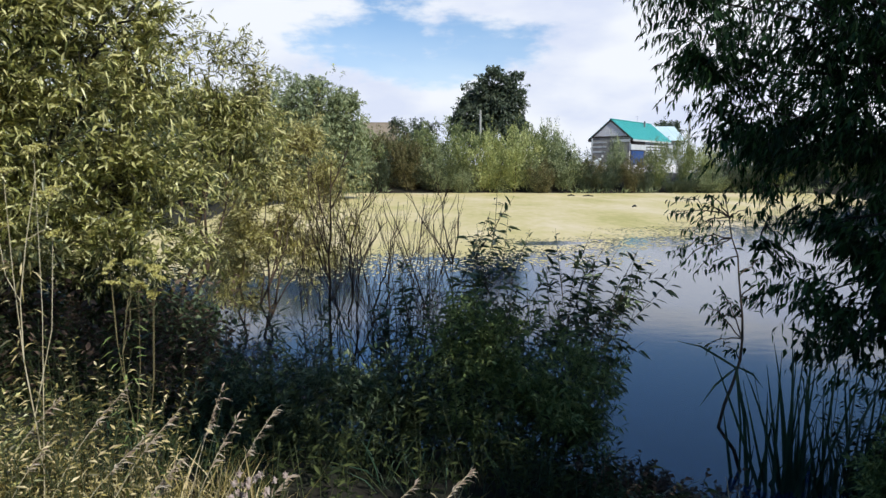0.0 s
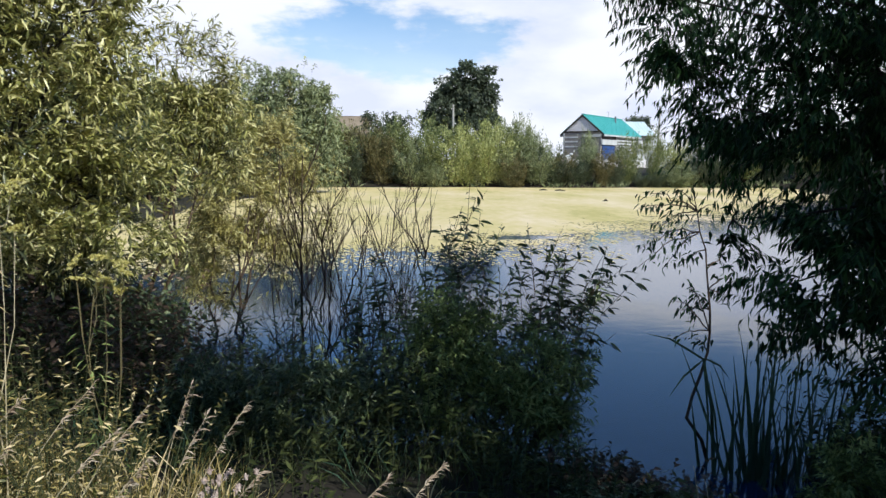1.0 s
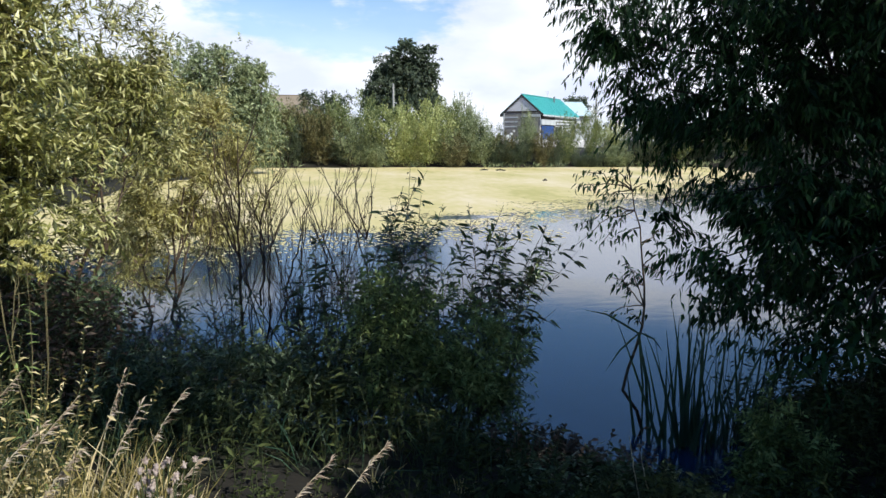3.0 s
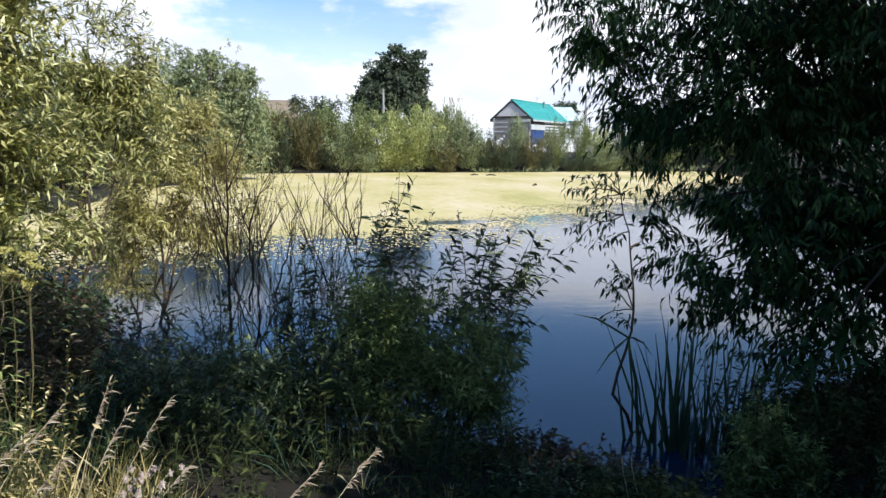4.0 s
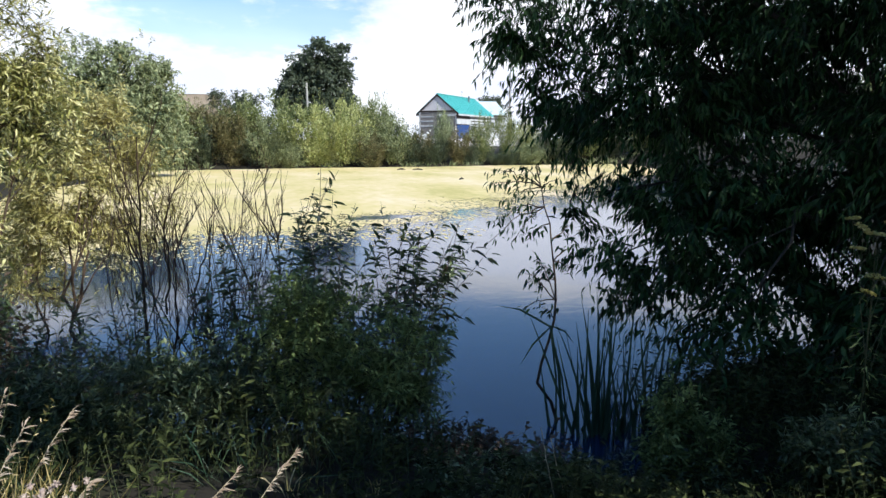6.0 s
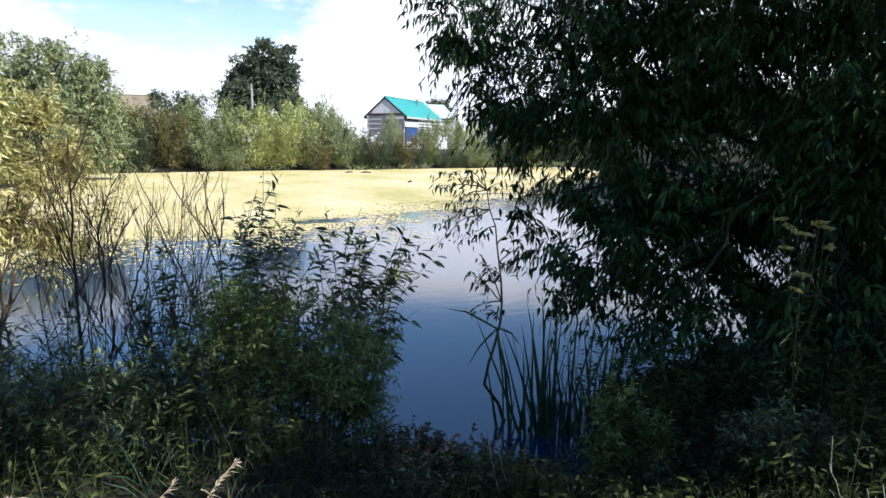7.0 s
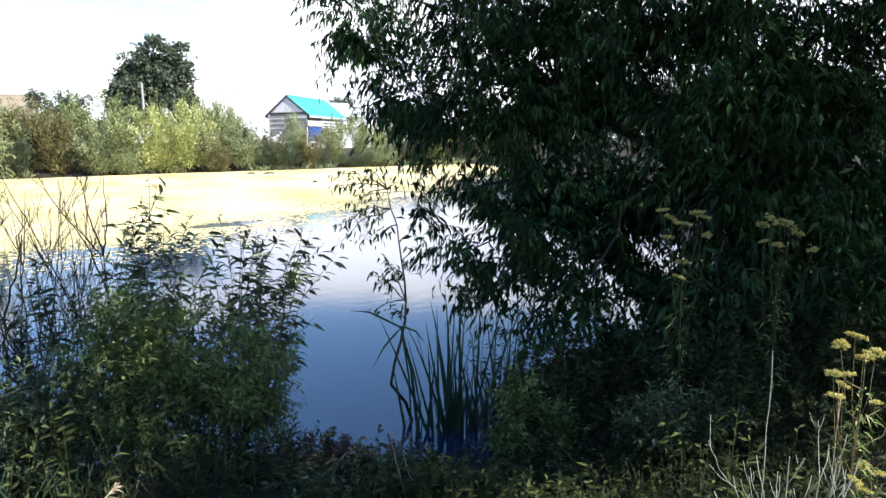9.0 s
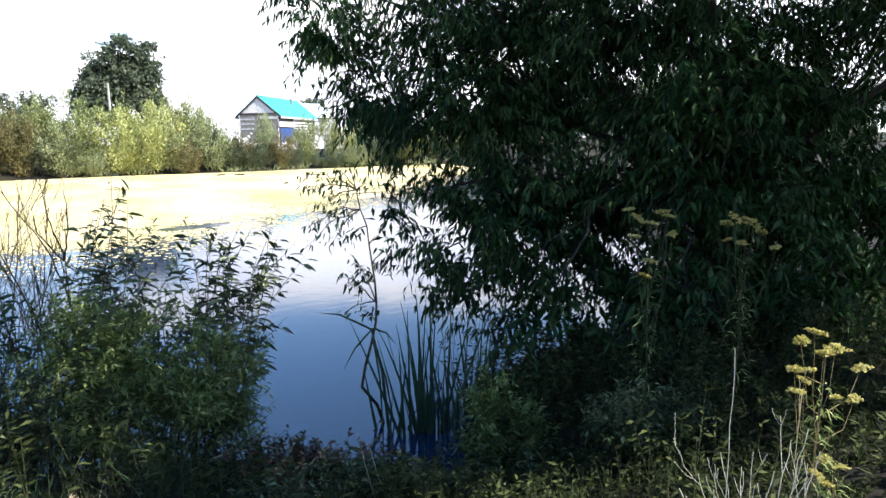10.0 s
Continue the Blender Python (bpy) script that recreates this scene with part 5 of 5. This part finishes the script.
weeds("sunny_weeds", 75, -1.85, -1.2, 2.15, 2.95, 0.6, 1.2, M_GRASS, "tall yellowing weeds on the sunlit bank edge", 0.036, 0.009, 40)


def burdock(x, y, size, label):
    """A rosette of broad wavy leaves on stout stalks."""
    ob = thing("burdock", ground_at(x, y), label, "burdock", "broad-leaved bank plants")
    for k in range(9):
        a = k * 2.4 + rng.uniform(-0.3, 0.3)
        out = np.array([math.cos(a), math.sin(a), 0.0])
        rise = rng.uniform(0.35, 0.9) * size
        hub = out * size * rng.uniform(0.25, 0.5) + np.array([0, 0, rise])
        st = Sheaf()
        tube(st, [(0, 0, -0.03), hub * 0.55 + [0, 0, 0.04], hub], [0.007, 0.005, 0.004], 5)
        stalk = part("stalk", st.mesh("stalk", M_STEM_GREEN, True), ob)
        lf = Sheaf()
        L, W = size * rng.uniform(0.45, 0.75), size * rng.uniform(0.16, 0.24)
        side = np.array([-out[1], out[0], 0])
        u, w = np.meshgrid(np.linspace(0, 1, 7), np.linspace(-1, 1, 5), indexing="ij")
        wide = W * np.sin(np.pi * np.clip(u * 0.92 + 0.08, 0, 1)) ** 0.7
        v = hub + out * (u * L)[..., None] + side * (w * wide)[..., None]
        v[..., 2] += 0.15 * L * u - 0.45 * L * u ** 2 + 0.25 * wide * np.abs(w) + 0.01 * np.sin(u * 14 + w * 5)
        i, j = np.meshgrid(np.arange(6), np.arange(4), indexing="ij")
        lf.add(v, [np.stack([i * 5 + j, (i + 1) * 5 + j, (i + 1) * 5 + j + 1, i * 5 + j + 1], -1).reshape(-1, 4)])
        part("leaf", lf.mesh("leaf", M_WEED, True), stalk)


for bx, by, sz in ((1.5, 3.0, 0.16), (2.4, 2.7, 0.18), (3.1, 2.9, 0.2), (0.8, 3.2, 0.16)):
    burdock(bx, by, sz, "broad-leaved dark green bank plant in shade")


def grass(name, n, x0, x1, y0, y1, h0, h1, mat, label, lean=0.35, wide=1.0, fine=True):
    x, y = rng.uniform(x0, x1, n), rng.uniform(y0, y1, n)
    clump = wavy(x, y, 0.35, 0.35, 31)
    border = np.minimum(np.minimum(x - x0, x1 - x), np.minimum(y - y0, y1 - y)) / 0.7 + 0.7 * wavy(x, y, 0.7, 0.7, 33) - 0.5
    ok = (inside(x, y) < 0) & ~open_bank(x, y) & (clump * 0.7 + np.clip(border, -1.5, 1) > rng.uniform(-0.8, 1.5, n))
    x, y = x[ok], y[ok]
    s = Sheaf()
    blades(s, np.stack([x, y, land(x, y) - 0.02], -1), rng.normal(size=(len(x), 3)) * lean + np.array([0, 0, 1.0]), rng.uniform(h0, h1, len(x)), wide * rng.uniform(0.004, 0.009, len(x)), 0.35, fine=fine)
    tagged(new(name, s.mesh(name, mat)), label, "grass", kind="stuff")


grass("meadow_grass", 34000, -5.4, -0.75, 0.6, 3.4, 0.25, 0.7, M_GRASS, "long yellowing grass on the sunlit bank")
grass("sedge", 2200, -2.2, 1.2, 3.4, 5.2, 0.3, 0.8, M_REED, "dark green sedge blades on the shaded bank", 0.3)
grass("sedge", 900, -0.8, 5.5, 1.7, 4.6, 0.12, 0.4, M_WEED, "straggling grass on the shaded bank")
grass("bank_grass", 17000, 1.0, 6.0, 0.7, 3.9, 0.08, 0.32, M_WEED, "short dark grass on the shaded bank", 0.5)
grass("lawn_grass", 42000, -7, 7, -6, 1.5, 0.05, 0.2, M_GRASS, "rough trodden grass behind the bank", 0.5, 2.4, False)


def seed_grass(base, tip, label):
    """A tall grass stalk with a drooping feathery panicle."""
    base, tip = np.asarray(base, float), np.asarray(tip, float)
    ob = thing("grass_stalk", base, label, "grass stalk", "seeding grass stalks")
    s, h = Sheaf(), Sheaf()
    e = tip - base
    t = np.linspace(0, 1, 9)[:, None]
    pts = e * t + np.array([e[0], e[1], 0]) * (t ** 3 - t) * 0.5
    tube(s, pts, np.linspace(0.0028, 0.001, 9), 5)
    part("stalk", s.mesh("stalk", M_STRAW, True), ob)
    m = 40
    u = np.sort(rng.uniform(0.80, 1.0, m))
    i = np.minimum((u * 8).astype(int), 7)
    f = (u * 8 - i)[:, None]
    p = pts[i] * (1 - f) + pts[i + 1] * f
    lee = np.array([0.75, 0.1, -0.15])
    blades(h, p, unit(e) * 0.75 + lee * rng.uniform(0.1, 0.9, (m, 1)) + rng.normal(size=(m, 3)) * 0.28, rng.uniform(0.018, 0.058, m), 0.006, 0.4)
    tagged(part("seed_head", h.mesh("seed_head", M_SEED), ob), kind="stuff")


for bx, by, tx, ty, tz in ((-0.92, 2.15, -0.58, 2.22, 1.56), (-0.98, 2.2, -0.80, 2.3, 1.60), (-0.98, 2.1, -0.72, 2.2, 1.52), (-1.35, 2.2, -0.98, 2.35, 1.50), (-1.45, 2.1, -1.05, 2.25, 1.45),
                           (-0.85, 2.0, -0.52, 2.1, 1.36), (-1.6, 2.3, -1.22, 2.45, 1.55), (-1.9, 2.4, -1.5, 2.5, 1.5), (-1.2, 2.0, -0.86, 2.05, 1.44), (-0.5, 2.1, -0.10, 2.2, 1.28), (-0.25, 2.2, 0.1, 2.3, 1.28),
                           (-1.7, 2.2, -1.42, 2.3, 1.42), (-1.15, 2.1, -0.92, 2.2, 1.38)):
    seed_grass((bx, by, land_z(bx, by)), (tx, ty, tz), "dry seeding grass stalk on the bank")


def thistle(base, heads, label):
    ob = thing("thistle", base, label, "thistle")
    for hd in heads:
        s = Sheaf()
        e = np.asarray(hd, float) - np.asarray(base, float)
        tube(s, [(0, 0, 0), e * 0.5 + [0, 0, 0.03], e], [0.004, 0.003, 0.002], 5)
        part("stem", s.mesh("stem", M_STEM_GREEN, True), ob)
    for hd in heads:
        e = np.asarray(hd, float) - np.asarray(base, float)
        f = Sheaf()
        th, ph = np.meshgrid(np.arange(7) * 2 * np.pi / 7, np.linspace(0.15, np.pi - 0.15, 5))
        o = np.stack([np.cos(th) * np.sin(ph) * 0.006, np.sin(th) * np.sin(ph) * 0.006, np.cos(ph) * 0.010], -1) * rng.uniform(0.75, 1.15)
        i, j = np.meshgrid(np.arange(4), np.arange(7), indexing="ij")
        f.add(o + e, [np.stack([i * 7 + j, (i + 1) * 7 + j, (i + 1) * 7 + (j + 1) % 7, i * 7 + (j + 1) % 7], -1).reshape(-1, 4)])
        m = 30
        d = unit(rng.normal(size=(m, 3)) * 0.7 + np.array([0, 0, 0.8]))
        blades(f, e + d * 0.005, d, rng.uniform(0.006, 0.014, m), 0.004, 0.05)
        part("seed_head", f.mesh("seed_head", M_FLUFF), ob, "fluffy white seed head")


tb = (-0.62, 1.95, land_z(-0.62, 1.95))
thistle(tb, [(-0.60 + rng.uniform(-0.09, 0.09), 2.0 + rng.normal() * 0.03, 1.33 + rng.uniform(-0.04, 0.075)) for _ in range(24)], "thistle gone to white fluffy seed heads")


def umbel_plant(base, tip, umbels, label, yellow=True, leafy=True, stalk=None):
    """A tall branching stalk carrying flat yellow umbels."""
    base = np.asarray(base, float)
    ob = thing("umbel_plant", base, label, "wild parsnip", "umbel plants")
    s = Sheaf()
    e = np.asarray(tip, float) - base
    t = np.linspace(0, 1, 8)[:, None]
    pts = e * t + np.array([0.03, 0.02, 0]) * np.sin(t * 7)
    tube(s, pts, np.linspace(0.0036, 0.0016, 8), 6)
    tops = []
    for n, (place, r) in enumerate(umbels):
        q = np.asarray(place, float) - base
        k = max(1, 6 - (n * 2) % 5)
        while k > 1 and pts[k][2] > q[2] - 0.12:
            k -= 1
        mid = pts[k] * 0.45 + q * 0.55 + np.array([(q[0] - pts[k][0]) * 0.2, (q[1] - pts[k][1]) * 0.2, -0.05])
        tube(s, [pts[k], (pts[k] + mid) / 2, mid, q], [0.0022, 0.0019, 0.0016, 0.0013], 5)
        tilt = rng.normal(size=2) * 0.35
        rays = []
        for j in range(11):
            a, rad = j * 2.4, r * math.sqrt((j + 0.5) / 11) * rng.uniform(0.8, 1.15)
            x, y = math.cos(a) * rad, math.sin(a) * rad
            rays.append(q + np.array([x, y, r * 0.5 - rad * 0.15 + x * tilt[0] + y * tilt[1]]))
            tube(s, [q, rays[-1]], [0.0012, 0.0008], 3)
        tops.append((rays, r))
    part("stalk", s.mesh("stalk", stalk or M_STRAW, True), ob)
    for rays, r in tops:
        f = Sheaf()
        m = 26
        for ray in rays:
            p = ray + rng.normal(size=(m, 3)) * np.array([1, 1, 0.45]) * r * 0.13
            blades(f, p, rng.normal(size=(m, 3)) + np.array([0, 0, 0.6]), rng.uniform(0.006, 0.011, m), 0.007, 0.1, broad=True)
        part("umbel", f.mesh("umbel", M_UMBEL if yellow else M_SEED), ob)
    if leafy:
        lv = Sheaf()
        k, f = rng.integers(1, 6, 110), rng.uniform(0, 1, (110, 1))
        way = rng.normal(size=(110, 3)) * [1, 1, 0.5]
        blades(lv, pts[k] * (1 - f) + pts[k + 1] * f + unit(way) * rng.uniform(0, 0.07, (110, 1)), way, rng.uniform(0.03, 0.07, 110), 0.009, 0.4)
        part("leaves", lv.mesh("leaves", M_HERB if stalk else M_GRASS), ob)
    return ob


def g(x, y):
    return (x, y, land_z(x, y))


umbel_plant(g(-1.66, 2.5), (-1.6, 2.55, 2.35), [((-1.52, 2.55, 2.28), 0.05), ((-1.66, 2.5, 2.36), 0.05), ((-1.6, 2.6, 2.45), 0.04), ((-1.7, 2.5, 2.15), 0.045), ((-1.55, 2.6, 2.12), 0.03)], "tall pale umbel stalk with yellowing flower heads")
umbel_plant(g(-1.42, 2.9), (-1.4, 2.88, 1.95), [((-1.38, 2.89, 1.96), 0.035), ((-1.46, 2.85, 1.95), 0.03), ((-1.29, 2.9, 1.93), 0.036), ((-1.42, 2.95, 1.88), 0.034), ((-1.34, 2.85, 1.86), 0.036), ((-1.25, 2.86, 1.9), 0.026), ((-1.47, 2.88, 1.87), 0.03), ((-1.3, 2.9, 1.82), 0.026)], "branching umbel plant with yellow flower heads", True, True, M_STALK)
umbel_plant(g(2.82, 1.52), (2.84, 1.5, 1.5), [((2.66, 1.5, 1.58), 0.03), ((2.75, 1.5, 1.6), 0.036), ((2.82, 1.5, 1.5), 0.03), ((2.9, 1.5, 1.5), 0.045), ((2.63, 1.5, 1.47), 0.026), ((2.70, 1.5, 1.45), 0.03), ((2.66, 1.5, 1.37), 0.03), ((2.73, 1.52, 1.40), 0.024),
    ((3.1, 1.5, 1.38), 0.035), ((2.86, 1.46, 1.32), 0.02), ((3.0, 1.46, 1.28), 0.024)], "yellow-flowered umbel plant on the sunny bank edge", True, True, M_STALK)
umbel_plant(g(2.93, 1.46), (2.92, 1.48, 0.98), [((2.88, 1.5, 1.02), 0.03), ((2.83, 1.5, 0.97), 0.028), ((2.93, 1.46, 0.99), 0.03), ((2.88, 1.48, 0.92), 0.024)], "short yellow-flowered umbel plant on the sunny bank edge", True, True, M_STALK)
umbel_plant(g(2.98, 2.6), (2.99, 2.6, 1.9), [((2.81, 2.6, 2.0), 0.03), ((2.9, 2.62, 1.95), 0.03), ((2.97, 2.6, 1.91), 0.045), ((3.05, 2.58, 1.97), 0.035), ((3.12, 2.6, 1.94), 0.04), ((2.86, 2.6, 1.85), 0.03), ((3.1, 2.55, 1.85), 0.025), ((2.98, 2.6, 1.7), 0.035), ((2.95, 2.6, 1.62), 0.03)],
    "thin umbel plant with pale yellow heads in the willow's shade", True, True, M_STEM_GREEN)
umbel_plant(g(3.78, 2.6), (3.8, 2.6, 1.78), [((3.62, 2.6, 1.86), 0.035), ((3.7, 2.6, 1.89), 0.04), ((3.8, 2.58, 1.87), 0.035), ((3.87, 2.6, 1.84), 0.045), ((3.77, 2.6, 1.73), 0.03), ((3.95, 2.6, 1.78), 0.04), ((4.11, 2.6, 1.67), 0.03), ((3.66, 2.62, 1.76), 0.025)],
    "thin umbel plant with pale yellow heads in the willow's shade", True, True, M_STEM_GREEN)

# dry forked stalks at the bank edge
dry_tips = [(2.04, 1.54, 1.17), (2.11, 1.52, 1.22), (2.18, 1.5, 1.14), (2.22, 1.5, 1.28), (2.3, 1.46, 1.2), (2.4, 1.5, 1.24), (2.48, 1.46, 1.16), (2.54, 1.44, 1.28), (2.62, 1.42, 1.31), (2.68, 1.4, 1.2)]
bare_shrub(g(2.38, 1.48), [((2.38 + 0.012 * (k - 5), 1.48, land_z(2.38, 1.48)), (tip[0], tip[1], tip[2] - 0.05), 0.0017, 2) for k, tip in enumerate(dry_tips)],
           "bleached dry forked weed stalks on the bank", 2, "dry_stalks", "dry stalks", "dry stalks on the bank", M_BLEACHED, 0.02)
bare_shrub(g(2.28, 1.5), [((2.28, 1.5, land_z(2.28, 1.5)), (2.26, 1.5, 1.63), 0.0018, 0)], "single bleached dry stalk on the bank", 0, "dry_stalks", "dry stalks", "dry stalks on the bank", M_BLEACHED, 0.012)
bare_shrub(g(1.47, 3.0), [((1.47, 3.0, land_z(1.47, 3.0)), (1.36, 3.0, 0.92), 0.004, 0), ((1.53, 2.97, land_z(1.53, 2.97)), (1.41, 2.98, 0.86), 0.0035, 0)],
           "two pale broken reed stalks leaning on the bank", 0, "dry_stalks", "dry stalks", "dry stalks on the bank", M_STRAW, 0.01)
bare_shrub(g(2.72, 1.5), [((2.70, 1.5, land_z(2.7, 1.5)), (2.69, 1.5, 1.37), 0.002, 2)], "thin dry forked stalk on the bank", 1, "dry_stalks", "dry stalks", "dry stalks on the bank", M_STRAW)


def fallen_twig(a, b, label):
    """A dry forked twig lying on the bank."""
    a, b = np.asarray(a, float), np.asarray(b, float)
    s = Sheaf()
    pts = bough(s, np.zeros(3), b - a, 0.007, 0.002, 0.08, 9, 6)
    for k, d in ((3, (0.10, -0.05, 0.10)), (5, (0.12, 0.06, 0.05)), (6, (0.07, -0.06, 0.07)), (2, (-0.02, -0.12, 0.06))):
        bough(s, pts[k], pts[k] + np.array(d) * 1.3, 0.0035, 0.0012, 0.05, 5, 4)
    o = new("twig", s.mesh("twig", M_STRAW, True))
    o.location = a
    tagged(o, label, "twig", "fallen dry twigs")


fallen_twig((0.85, 4.35, land_z(0.85, 4.35) + 0.12), (1.42, 4.2, land_z(1.42, 4.2) + 0.10), "pale dry forked twig lying on the bank")
fallen_twig((1.3, 4.0, land_z(1.3, 4.0) + 0.04), (1.65, 3.85, land_z(1.65, 3.85) + 0.12), "pale dry forked twig lying on the bank")


def tuft(x, y, n, height, mat, label):
    s = Sheaf()
    p = np.stack([rng.normal(size=n) * 0.035, rng.normal(size=n) * 0.035, np.full(n, -0.02)], -1)
    blades(s, p, rng.normal(size=(n, 3)) * 0.25 + np.array([0, 0, 1.0]), rng.uniform(0.55, 1.0, n) * height, 0.009, 0.45)
    o = new("grass_tuft", s.mesh("grass_tuft", mat))
    o.location = ground_at(x, y)
    tagged(o, label, "grass tuft", "grass tufts on the bank")


for tx, ty, tn, th in ((1.32, 3.2, 9, 0.42), (2.1, 2.15, 22, 0.28), (0.55, 3.3, 12, 0.3), (-0.15, 3.0, 14, 0.36), (1.75, 2.3, 14, 0.22), (2.3, 1.95, 18, 0.26), (0.95, 3.0, 10, 0.3), (0.1, 3.5, 12, 0.4)):
    tuft(tx, ty, tn, th, M_GRASS, "pale green grass tuft on the shaded bank")
